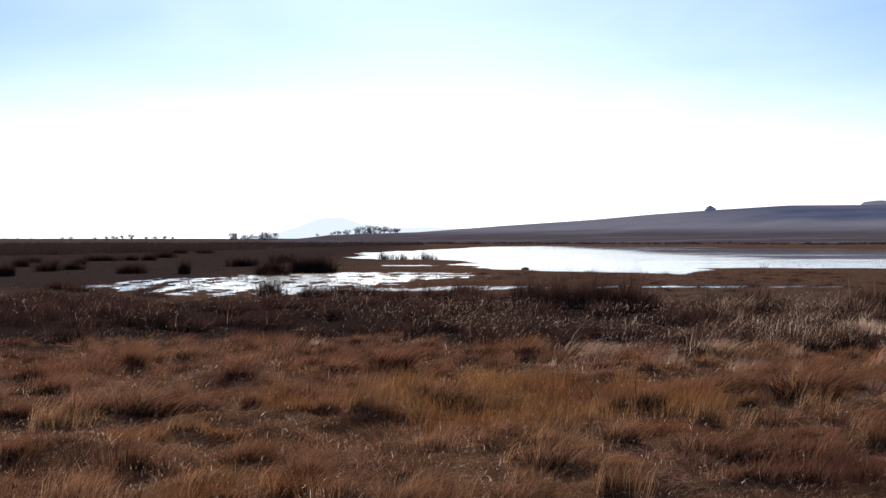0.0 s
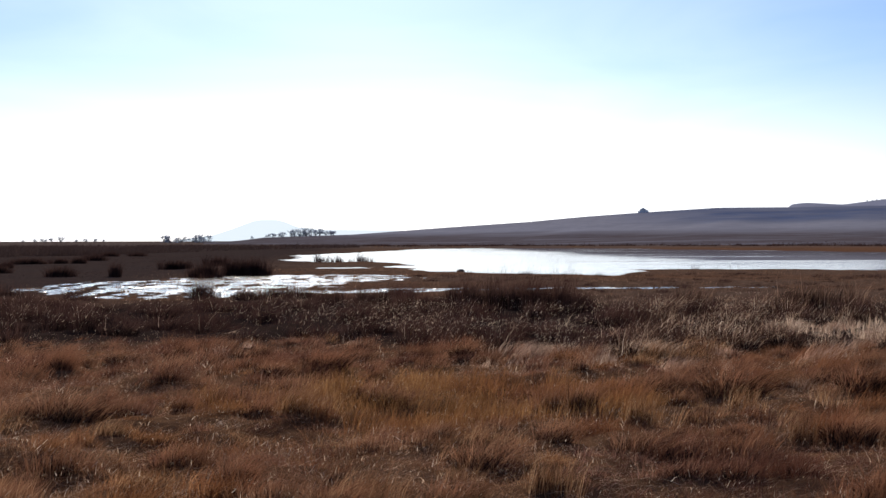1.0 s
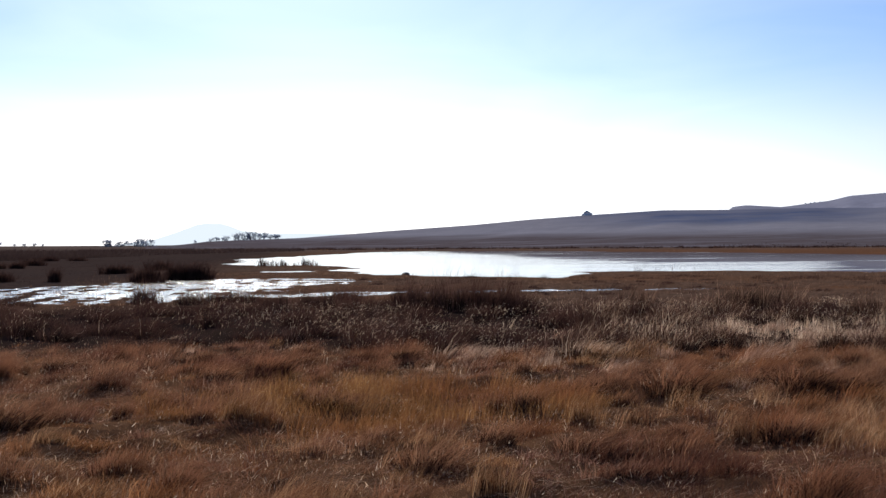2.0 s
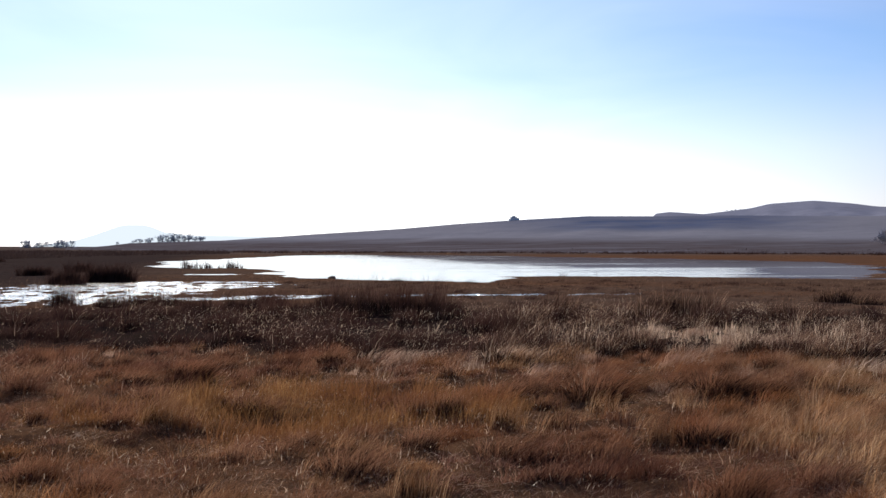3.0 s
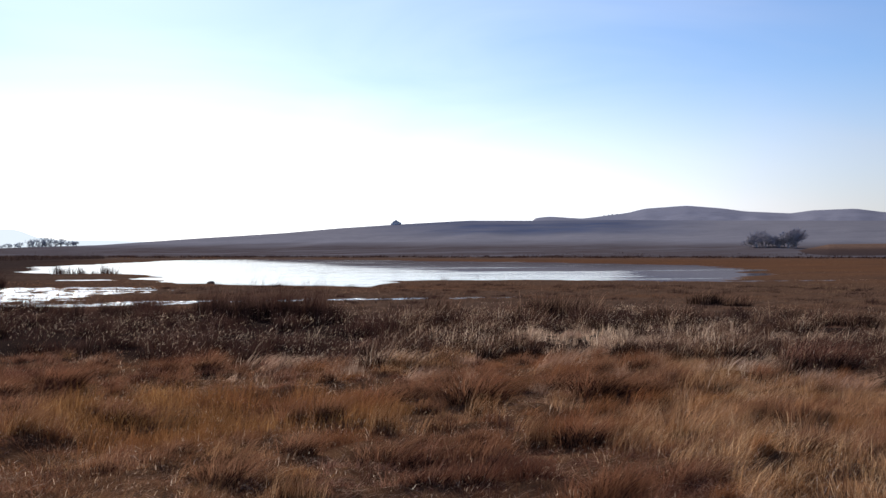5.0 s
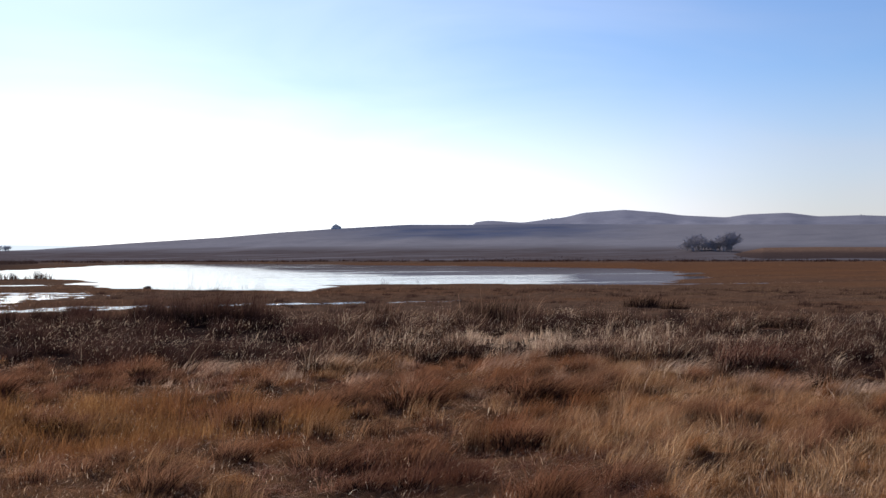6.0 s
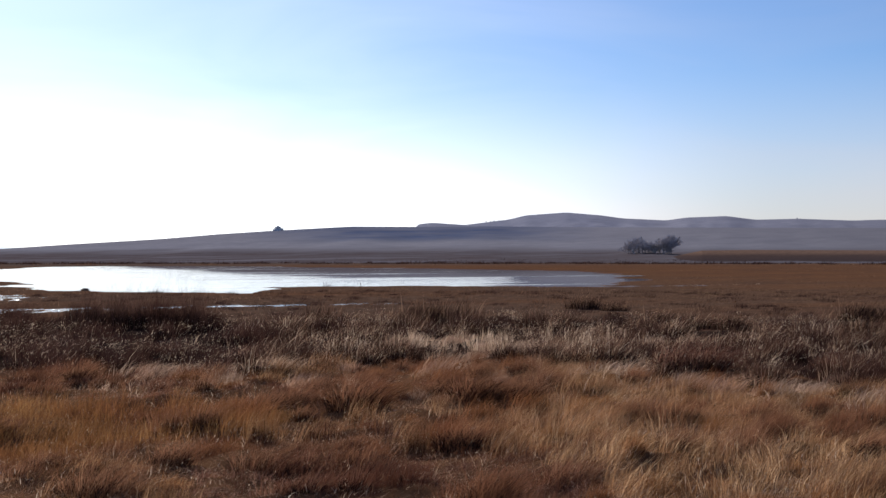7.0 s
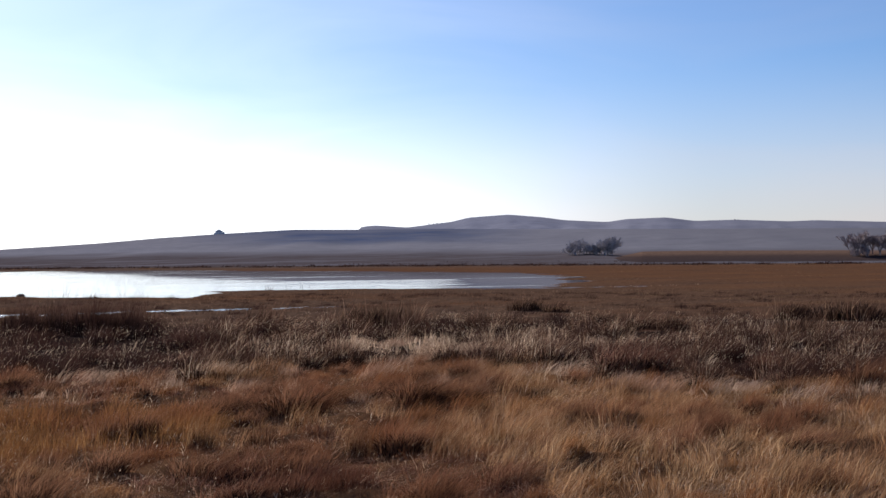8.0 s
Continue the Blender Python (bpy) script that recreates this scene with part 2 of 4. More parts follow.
M_STRAW = blade_material("straw_grass", (0.19, 0.115, 0.076), (0.39, 0.26, 0.185), (0.66, 0.50, 0.38), (0.27, 0.14, 0.09), 0.52, 0.0)
# pale colour carries the sun glints of shiny blades; little real gloss
M_GLINT = blade_material("pale_glint_tips", (0.42, 0.30, 0.205), (0.62, 0.46, 0.325), (0.84, 0.68, 0.52), (0.45, 0.30, 0.195), 0.55, 0.03)
M_TANGLE = blade_material("tangled_grass", (0.085, 0.037, 0.018), (0.245, 0.113, 0.051), (0.50, 0.31, 0.17), (0.13, 0.055, 0.035), 0.42, 0.0)
M_TALL = blade_material("pale_gold_grass", (0.18, 0.092, 0.045), (0.40, 0.225, 0.112), (0.66, 0.46, 0.28), (0.31, 0.15, 0.076), 0.48, 0.0)
M_AMBER = blade_material("amber_grass", (0.12, 0.052, 0.020), (0.25, 0.115, 0.043), (0.40, 0.225, 0.098), (0.19, 0.075, 0.03), 0.45, 0.0)
M_PLUME = blade_material("russet_plume", (0.10, 0.044, 0.026), (0.208, 0.094, 0.052), (0.37, 0.21, 0.125), (0.17, 0.068, 0.036), 0.48, 0.0)
M_BLEACH = blade_material("bleached_rush", (0.30, 0.20, 0.135), (0.57, 0.41, 0.29), (0.84, 0.68, 0.52), (0.38, 0.25, 0.17), 0.52, 0.0)
M_RUSH = blade_material("brown_rush", (0.034, 0.018, 0.015), (0.078, 0.040, 0.031), (0.13, 0.073, 0.056), (0.06, 0.027, 0.020), 0.38, 0.0)
M_TAN = blade_material("tan_rush", (0.046, 0.025, 0.018), (0.118, 0.062, 0.041), (0.37, 0.235, 0.155), (0.085, 0.041, 0.029), 0.45, 0.0)
M_DARK = blade_material("dark_rush", (0.026, 0.0145, 0.013), (0.050, 0.026, 0.021), (0.095, 0.052, 0.040), (0.036, 0.018, 0.016), 0.28, 0.0)
# near-black colour paints the shade low inside tussocks and clumps
M_FOOT = blade_material("foot_shade_blades", (0.014, 0.009, 0.008), (0.024, 0.014, 0.0115), (0.045, 0.026, 0.020), (0.020, 0.011, 0.009), 0.15, 0.0)
M_RUSTY = blade_material("rusty_tangle", (0.048, 0.020, 0.014), (0.145, 0.060, 0.040), (0.40, 0.225, 0.16), (0.070, 0.027, 0.019), 0.38, 0.0)
M_REED = blade_material("brown_reed", (0.036, 0.023, 0.021), (0.056, 0.036, 0.032), (0.086, 0.058, 0.050), (0.042, 0.025, 0.023), 0.3, 0.0, 0.05, uneven=0.2)
M_SCRUB = blade_material("hill_scrub", (0.062, 0.046, 0.047), (0.078, 0.058, 0.059), (0.098, 0.075, 0.075), (0.066, 0.048, 0.050), 0.4, 0.0, 0.02, uneven=0.15)
M_SEDGE = blade_material("brown_sedge", (0.054, 0.030, 0.019), (0.118, 0.068, 0.041), (0.24, 0.155, 0.10), (0.13, 0.062, 0.033), 0.42, 0.0, 0.06)
M_BARK = plain("grey_bark", (0.12, 0.11, 0.115), (0.18, 0.165, 0.165), 3.0)
# these two twig colours are paled, the haze of distance painted in
M_TWIG = plain("hazed_twigs", (0.42, 0.44, 0.50), (0.52, 0.53, 0.57), 1.0)
M_BROWN_TWIG = plain("hazed_brown_twigs", (0.40, 0.375, 0.395), (0.49, 0.45, 0.46), 1.0)
M_DUN_TWIG = plain("dun_twigs", (0.34, 0.285, 0.285), (0.42, 0.345, 0.335), 1.0)
# house colours lifted pale: haze over the distance is put into them
M_WALL = plain("hazed_boards", (0.70, 0.69, 0.70), (0.78, 0.77, 0.77), 0.8)
M_ROOF = plain("hazed_grey_shingle", (0.48, 0.48, 0.50), (0.56, 0.56, 0.58), 1.2)
M_MUD = plain("wet_mud", (0.03, 0.025, 0.02), (0.06, 0.05, 0.04), 3.0, 0.6)


# ---------------------------------------------------------------- plan of the marsh
def rot_noise(x, y, s, seed):
    """Cheap smooth noise of about -1 to 1 from summed waves."""
    r = np.random.RandomState(seed)
    out = np.zeros_like(x)
    for k in range(10):
        a, p = r.uniform(0, 2 * math.pi, 2)
        f = (0.6 + 0.28 * k) / s
        out += np.sin((x * math.cos(a) + y * math.sin(a)) * f * 2 * math.pi + p + 1.3 * np.sin(p * 3 + (x - y) * f)) / (1 + 0.35 * k)
    return out / 2.6


def inside(x, y, poly):
    """Signed distance to a closed shore: minus in the water."""
    p = np.array(poly, float)
    d = np.full(x.shape, 1e9)
    odd = np.zeros(x.shape, bool)
    for (ax, ay), (bx, by) in zip(p, np.roll(p, -1, 0)):
        ex, ey = bx - ax, by - ay
        t = np.clip(((x - ax) * ex + (y - ay) * ey) / (ex * ex + ey * ey), 0, 1)
        d = np.minimum(d, np.hypot(x - ax - t * ex, y - ay - t * ey))
        if ay != by:
            odd ^= ((ay > y) != (by > y)) & (x < ex * (y - ay) / ey + ax)
    return np.where(odd, -d, d)


POND = [(-12, 131), (-6.3, 119), (-0.9, 121), (2.0, 113), (1.9, 100), (4.1, 83), (7.2, 79.5), (12.4, 75.5), (15.8, 73),
        (18, 78), (21.5, 86), (31, 87), (38, 84), (42, 79.3), (45, 77.6), (48.6, 79.4), (58.8, 94), (71, 115), (85, 135), (93, 152), (96, 176), (94, 205),
        (87, 238), (76, 270), (66, 305), (40, 335), (12, 300), (-4, 217), (-13, 176), (-11, 150)]
CREEK = [(-17.5, 54), (-12.9, 48.2), (-10.7, 46.6), (-7.7, 46.6), (-5, 48.2), (-3.6, 50.5), (-4.2, 56), (-2.4, 60), (-0.5, 64), (2.5, 71.5),
         (0, 75.5), (-3.5, 77), (-5.7, 75.6), (-8.6, 77), (-9.9, 75), (-11.8, 72.8), (-13, 66.5), (-16, 64.5), (-17.5, 59)]
POOLS = [(-2.0, 51.2, 5.0, 1.2), (1.8, 53.5, 2.4, 0.8), (12.5, 53.8, 2.8, 0.9), (7.6, 53.4, 0.8, 0.5), (17.6, 54.0, 1.8, 0.5),
         (-3.0, 95.0, 2.2, 2.2), (50.0, 79.0, 7.0, 1.2)]


def water_distance(x, y):
    wob = rot_noise(x * 0.6, y, 9.0, 3)
    s = inside(x, y, POND) + 4.5 * np.clip((x - 45) / 30, 0, 1) * rot_noise(x * 0.3, y, 24.0, 19) + 1.6 * wob + 0.7 * rot_noise(x * 0.5, y * 1.3, 2.6, 4)
    s = np.minimum(s, 0.6 * np.maximum(inside(x, y, CREEK), -0.3) + 0.3 * wob + (0.4 + 0.4 * np.clip((x + 8) / 6, 0, 1)) * rot_noise(x * 0.3, y * 0.8, 2.4, 5) + 0.75 * rot_noise(x * 1.3, y * 0.8, 1.5, 9))
    for cx, cy, rx, ry in POOLS:
        q = np.hypot((x - cx) / rx, (y - cy) / ry)
        s = np.minimum(s, (q - 1) * min(rx, ry) + 1.0 * rot_noise(x * 1.3, y * 1.1, 1.6, 6))
    return s


def ground_height(x, y):
    """The lie of the land; the water stands at 0."""
    r = np.hypot(x, y)
    s = water_distance(x, y)
    land = 0.10 * np.clip(s / 3.0, 0, 1) + 0.03 * rot_noise(x, y, 5.0, 7) * np.clip(s / 4.0, 0, 1)
    z = np.where(s > 0, land, np.maximum(-0.5, 0.06 * s))
    tuft = np.clip((r - 6) / 6, 0, 1) * np.clip((45 - r) / 15, 0, 1)
    z = z + tuft * (0.10 * rot_noise(x, y, 2.4, 8) + 0.05 * rot_noise(x, y, 1.0, 18))
    z = z + 0.95 * np.clip(1 - r / 7.5, 0, 1) ** 1.5
    return z


# ---------------------------------------------------------------- mesh helpers
def part(name, bm, material, parent, label=""):
    me = bpy.data.meshes.new(name)
    bm.to_mesh(me)
    bm.free()
    me.materials.append(material)
    ob = new(name, me)
    ob.parent = parent
    if label:
        tagged(ob, label)
    return ob


def empty(name, x, y, z, turn=0.0):
    ob = new(name)
    ob.matrix_world = pose(x, y, z, 0, 0, turn)
    return ob


def grid_faces(rows, cols, closed=False):
    i, j = np.meshgrid(np.arange(rows - 1), np.arange(cols if closed else cols - 1), indexing="ij")
    k = (j + 1) % cols
    return np.stack([i * cols + j, i * cols + k, (i + 1) * cols + k, (i + 1) * cols + j], -1).reshape(-1, 4)


def fast_mesh(name, verts, loops, counts, material):
    """A mesh from arrays: verts (n, 3), the corner indices, and the corners of each face."""
    me = bpy.data.meshes.new(name)
    me.vertices.add(len(verts))
    me.vertices.foreach_set("co", np.asarray(verts, np.float32).ravel())
    me.loops.add(len(loops))
    me.loops.foreach_set("vertex_index", np.asarray(loops, np.int32))
    me.polygons.add(len(counts))
    starts = np.concatenate([[0], np.cumsum(counts)[:-1]])
    me.polygons.foreach_set("loop_start", starts.astype(np.int32))
    me.materials.append(material)
    me.update(calc_edges=True)
    me.validate()
    return me


def blades(name, rng, x, y, z, height, width, lean, material, wind=(0.35, 0.0), rise=1.0, straight=False):
    """Curved, pointed blades in one mesh, or straight three-cornered ones. lean: (n, 2), how far the tips bend over, in heights."""
    n = len(x)
    a = rng.uniform(0, math.pi, n)
    side = np.stack([np.cos(a), np.sin(a), np.zeros(n)], 1) * (width / 2)[:, None]
    bend = lean + np.array(wind)
    far = np.hypot(bend[:, 0], bend[:, 1])
    base = np.stack([x, y, z - 0.02], 1)

    def at(t):
        up = height * rise * (t - np.minimum(0.24 * far, 0.6) * t * t)
        return base + np.stack([bend[:, 0] * height * t ** 1.8, bend[:, 1] * height * t ** 1.8, up], 1)

    mid, tip = at(0.55), at(1.0)
    if straight:
        v = np.stack([base - side, base + side, tip], 1).reshape(-1, 3)
        return fast_mesh(name, v, np.arange(3 * n), np.full(n, 3), material)
    v = np.stack([base - side, base + side, mid + side * 0.8, mid - side * 0.8, tip], 1).reshape(-1, 3)
    k = np.arange(n)[:, None] * 5
    loops = (k + np.array([0, 1, 2, 3, 3, 2, 4])).ravel()
    counts = np.tile([4, 3], n)
    return fast_mesh(name, v, loops, counts, material)


def sector(rng, n, r0, r1, a0=-24.0, a1=49.5, near=False):
    """Random places in a sector of the plan, evenly by area, or denser towards the bank."""
    r = rng.uniform(r0, r1, n) if near else np.sqrt(rng.uniform(r0 * r0, r1 * r1, n))
    a = np.radians(rng.uniform(a0, a1, n))
    return r * np.sin(a), r * np.cos(a)


# ---------------------------------------------------------------- ground, water, hills
def build_ground():
    az = np.radians(np.concatenate([np.arange(-30, 55, 0.30), np.arange(55, 330, 5.0)]))
    rr = np.concatenate([np.linspace(0.0, 8, 14), np.geomspace(8.5, 420, 350), np.geomspace(440, 4800, 36)])
    R_, A_ = np.meshgrid(rr, az, indexing="ij")
    x, y = R_ * np.sin(A_), R_ * np.cos(A_)
    z = ground_height(x, y)
    f = grid_faces(len(rr), len(az), True)[:, ::-1]
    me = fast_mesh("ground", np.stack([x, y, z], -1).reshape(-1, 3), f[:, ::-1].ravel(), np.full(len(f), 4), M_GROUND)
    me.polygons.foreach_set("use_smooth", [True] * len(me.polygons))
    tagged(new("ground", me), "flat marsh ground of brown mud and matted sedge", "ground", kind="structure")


def build_water():
    xs, ys = np.linspace(-90, 130, 12), np.linspace(38, 360, 17)
    X, Y = np.meshgrid(xs, ys, indexing="ij")
    f = grid_faces(12, 17)
    me = fast_mesh("water", np.stack([X, Y, 0 * X], -1).reshape(-1, 3), f[:, ::-1].ravel(), np.full(len(f), 4), M_WATER)
    tagged(new("water", me), "shallow pond water glittering under a low sun", "water", kind="structure")


HILL = [(-9, 0.02), (-4.3, 0.22), (-1.3, 0.31), (3.4, 0.66), (7.8, 0.95), (10.7, 1.21), (13.6, 1.41), (17.5, 1.63), (21, 1.62),
        (24.3, 1.65), (29, 1.6), (40, 1.5), (60, 1.3), (80, 0.8)]
MESA = [(18, 1.2), (20.3, 1.5), (21.0, 1.76), (21.7, 1.84), (23.4, 1.72), (24.7, 1.88), (25.7, 2.0), (26.6, 2.22), (28.7, 2.36), (30.5, 2.2),
        (31.6, 2.04), (33.8, 1.92), (34.8, 2.06), (36.8, 2.12), (38.2, 1.92), (40.2, 1.95), (42.8, 1.83), (44.1, 1.86), (47.3, 1.72), (60, 1.5)]


def build_ridge(name, label, line, r_foot, r_top, r_end, material, rough, power):
    """A long hill whose crest stands r_top away; its crest heights come from the slopes in line."""
    a_deg = np.arange(line[0][0], line[-1][0], 0.12)
    tops = np.interp(a_deg, [p[0] for p in line], [p[1] for p in line])
    ker = np.hanning(7) / np.hanning(7).sum()
    tops = np.convolve(np.pad(tops, 3, "edge"), ker, "valid")
    ease = np.clip((a_deg - line[0][0]) / 3, 0, 1) * np.clip((line[-1][0] - a_deg) / 5, 0, 1)
    crest = (EYE + r_top * np.tan(np.radians(tops))) * ease
    rr = np.concatenate([np.linspace(r_foot, r_top, 34), np.linspace(r_top, r_end, 8)[1:]])
    u = np.where(rr <= r_top, ((rr - r_foot) / (r_top - r_foot)) ** power, 1 - 0.5 * ((rr - r_top) / (r_end - r_top)) ** 2)
    R_, A_ = np.meshgrid(rr, np.radians(a_deg), indexing="ij")
    x, y = R_ * np.sin(A_), R_ * np.cos(A_)
    z = -1.0 + (crest[None, :] + 1.0) * u[:, None]
    z = z + rough * rot_noise(x, y, 90.0, 11) * (u * (1 - u))[:, None] * 4
    f = grid_faces(len(rr), len(a_deg))[:, ::-1]
    me = fast_mesh(name, np.stack([x, y, z], -1).reshape(-1, 3), f[:, ::-1].ravel(), np.full(len(f), 4), material)
    me.polygons.foreach_set("use_smooth", [True] * len(me.polygons))
    tagged(new(name, me), label, "hill", kind="structure")
    return lambda az, r=r_top: float(-1 + (np.interp(az, a_deg, crest) + 1) * np.interp(r, rr, u))


build_ground()
build_water()
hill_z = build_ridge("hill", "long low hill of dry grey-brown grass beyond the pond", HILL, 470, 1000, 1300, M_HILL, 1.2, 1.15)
rise_z = build_ridge("field_rise", "low rust-brown field rise at the foot of the hill", [(32.6, 0.0), (34.3, 0.36), (38, 0.4), (45.5, 0.36), (50, 0.3), (58, 0.1)], 505, 565, 640, M_FIELD, 0.1, 0.8)
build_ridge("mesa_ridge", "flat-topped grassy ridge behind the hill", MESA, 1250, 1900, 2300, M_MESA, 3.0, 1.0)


def build_mountain():
    line = [(-10.5, 0.0), (-8.6, 0.26), (-7.5, 0.62), (-6.5, 1.0), (-6.1, 1.07), (-5.3, 1.07), (-4.9, 0.98), (-4.2, 0.7), (-3.1, 0.56), (-1.0, 0.55), (1.5, 0.5), (4.0, 0.35)]
    a = np.arange(-10.5, 4.0, 0.1)
    h = EYE + 4500 * np.tan(np.radians(np.interp(a, [p[0] for p in line], [p[1] for p in line])))
    rows = []
    for r, k in ((4350, 0.0), (4450, 0.7), (4500, 1.0), (4600, 0.6)):
        rows.append(np.stack([r * np.sin(np.radians(a)), r * np.cos(np.radians(a)), h * k], 1))
    f = grid_faces(4, len(a))[:, ::-1]
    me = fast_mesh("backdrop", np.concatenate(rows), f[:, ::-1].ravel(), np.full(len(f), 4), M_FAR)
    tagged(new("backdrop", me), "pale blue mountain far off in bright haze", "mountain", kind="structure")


build_mountain()


# ---------------------------------------------------------------- vegetation as stuff
def scatter(name, label, seed, n, r0, r1, h, w, material, keep=None, spread=0.35, wind=(0.35, 0.0), clump=0.0, per=30, a0=-24.0, a1=49.5, lift=0.0, rise=1.0, wet=False, vary=0.35, comb=0.0, straight=False, near=False):
    """A stand of blades over a sector, gathered in loose clumps where clump > 0."""
    rng = np.random.RandomState(seed)
    if clump:
        cx, cy = sector(rng, max(1, n // per), r0, r1, a0, a1, near)
        size = rng.uniform(0.6, 1.5, len(cx))
        i = rng.randint(0, len(cx), n)
        ox, oy = rng.normal(0, 1, (2, n)) * clump * size[i]
        x, y = cx[i] + ox, cy[i] + oy
        tall = (0.65 + 0.35 * size[i]) * np.exp(-0.25 * (ox ** 2 + oy ** 2) / clump ** 2)
        lean = np.stack([ox, oy], 1) / clump * 0.22 + rng.normal(0, spread, (n, 2)) + comb * np.random.RandomState(seed + 500).normal(0, 1, (len(cx), 2))[i]
    else:
        x, y = sector(rng, n, r0, r1, a0, a1, near)
        tall = np.ones(n)
        lean = rng.normal(0, spread, (n, 2))
    s = water_distance(x, y)
    ok = (s > -2.4) & (s < 0.3) if wet else s > 0.1
    if keep is not None:
        ok &= keep(x, y, rng)
    x, y, tall, lean = x[ok], y[ok], tall[ok], lean[ok]
    m = len(x)
    z = np.maximum(ground_height(x, y), -0.05) + lift * rng.uniform(0.3, 1.0, m)
    height = tall * rng.uniform(h * 0.55, h * 1.2, m) * (1 + vary * rot_noise(x, y, 3.2, 40) + 0.6 * vary * rot_noise(x, y, 1.1, 43)).clip(0.4, 1.9)
    if 15 < r0 < 30:
        height *= low_front(x, y)
    width = rng.uniform(w * 0.6, w * 1.3, m)
    me = blades(name, rng, x, y, z, height, width, lean, material, wind, rise, straight)
    tagged(new(name, me), label, "grass", kind="stuff")


def band(x, y):
    """Where the dark rushes begin, in metres from the bank, by bearing."""
    a = np.degrees(np.arctan2(x, y))
    return np.interp(a, [-22, -15, -8, 0, 6, 12, 18, 24, 32, 40, 48], [31, 28, 25.5, 24.5, 22.5, 21.5, 23.5, 24.5, 23, 21, 19.5]) + 1.1 * rot_noise(x, y, 5.0, 48)


# dark tussocks: place, width, height
TUSSOCKS = [
    (-4.6, 14.1, .75, .46), (-3.9, 14.1, .9, .45), (-3.5, 14.7, .5, .28), (-4.7, 20.5, .55, .3), (-2.6, 14.8, .3, .4), (-1.5, 14.1, .35, .3), (-0.9, 19.2, .8, .38), (-2.2, 15.6, .45, .34),
    (1.1, 10.9, .65, .36), (1.95, 12.0, .42, .3), (2.8, 11.4, .7, .3), (5.2, 15.6, 1.0, .5), (3.9, 16.0, .85, .36), (0.7, 12.5, .36, .2), (-2.0, 11.0, .45, .3), (-3.4, 10.3, .4, .28), (-1.3, 10.3, .35, .3),
    (7.2, 15.7, .95, .42), (7.9, 15.8, .9, .42), (9.0, 16.9, .6, .42), (5.6, 9.9, .6, .32), (14.9, 14.0, .65, .5), (4.4, 16.2, .7, .36)]
MAROON_TUSSOCKS = [(12.8, 18.6, .95, .6), (13.3, 18.2, .95, .55), (15.5, 17.4, .6, .4)]


def small_tussocks(count):
    rng = np.random.RandomState(78)
    spots = []
    while len(spots) < count:
        r, a = math.sqrt(rng.uniform(9.0 ** 2, 23.0 ** 2)), math.radians(rng.uniform(-24, 49))
        x, y = r * math.sin(a), r * math.cos(a)
        if r < float(band(np.array([x]), np.array([y]))[0]) - 0.8 and all(math.hypot(x - q[0], y - q[1]) > 0.9 for q in spots + TUSSOCKS + MAROON_TUSSOCKS):
            spots.append((x, y, rng.uniform(0.35, 0.65), rng.uniform(0.24, 0.38)))
    return spots


SMALL_TUSSOCKS = small_tussocks(34)


def in_meadow(x, y, rng):
    """The meadow, thinner in the low hollows before the dark tussocks."""
    ok = np.hypot(x, y) < band(x, y) + rng.normal(0.3, 0.8, len(x))
    for tx, ty, w, h in TUSSOCKS + MAROON_TUSSOCKS + SMALL_TUSSOCKS:
        r = math.hypot(tx, ty)
        along, side = ((x - tx) * tx + (y - ty) * ty) / r, ((x - tx) * ty - (y - ty) * tx) / r
        big = w > 0.66
        hollow = (np.abs(side) < 0.55 * w) & (along < 0.1) & (along > (-1.7 if big else -0.8))
        ok &= ~(hollow & (rng.uniform(0, 1, len(x)) < (0.86 if big else 0.35)))
    return ok


def straw_patch(x, y):
    return 0.85 * np.exp(-((x - 12.5) / 5.0) ** 2 - ((y - 25.5) / 3.6) ** 2)


# tall rush clumps at the marsh edge: place, width, height
BROWN_CLUMPS = [
    (-6.9, 43.7, 0.9, 0.9), (-1.6, 38.6, 0.95, 0.76), (1.4, 37, 1.7, 0.7), (2.9, 36.6, 1.2, 1.03), (3.6, 36.9, 1.2, 0.99), (4.3, 36.4, 1.2, 1), (4.9, 35.8, 1.2, 1.02),
    (5.6, 35.2, 1.2, 1.05), (6.3, 34.8, 1.1, 1), (-17.3, 49.8, 1.2, 0.54), (-15.6, 47.3, 1, 0.46), (-4.2, 46.3, 1.4, 0.43), (-5, 42.9, 1.1, 0.56), (-0.1, 41, 1.1, 0.63),
    (3, 23.8, 0.45, 0.36), (6.3, 28.7, 0.9, 0.6), (-8.3, 24.7, 0.8, 0.4), (-3.2, 44, 1.1, 0.6), (0.9, 44.5, 1, 0.5)]
TAN_CLUMPS = [
    (10.8, 37, 1.2, 0.83), (8.45, 23, 1.05, 0.6), (14, 34.3, 1, 0.95), (14.6, 33.6, 1.3, 1.04), (16.5, 31.7, 1.1, 0.7), (17.1, 31.3, 1.1, 0.63), (25, 41, 0.95, 0.5),
    (24.7, 43, 1.4, 0.69), (20.4, 30.6, 1.2, 0.6), (21.2, 29.8, 1.6, 0.64), (21.8, 28.8, 1.5, 0.62), (14.4, 37.2, 1.25, 0.8), (23.6, 24.7, 1.2, 0.7), (31.3, 30.2, 2.4, 0.9),
    (29.5, 31.5, 1.6, 0.8)]


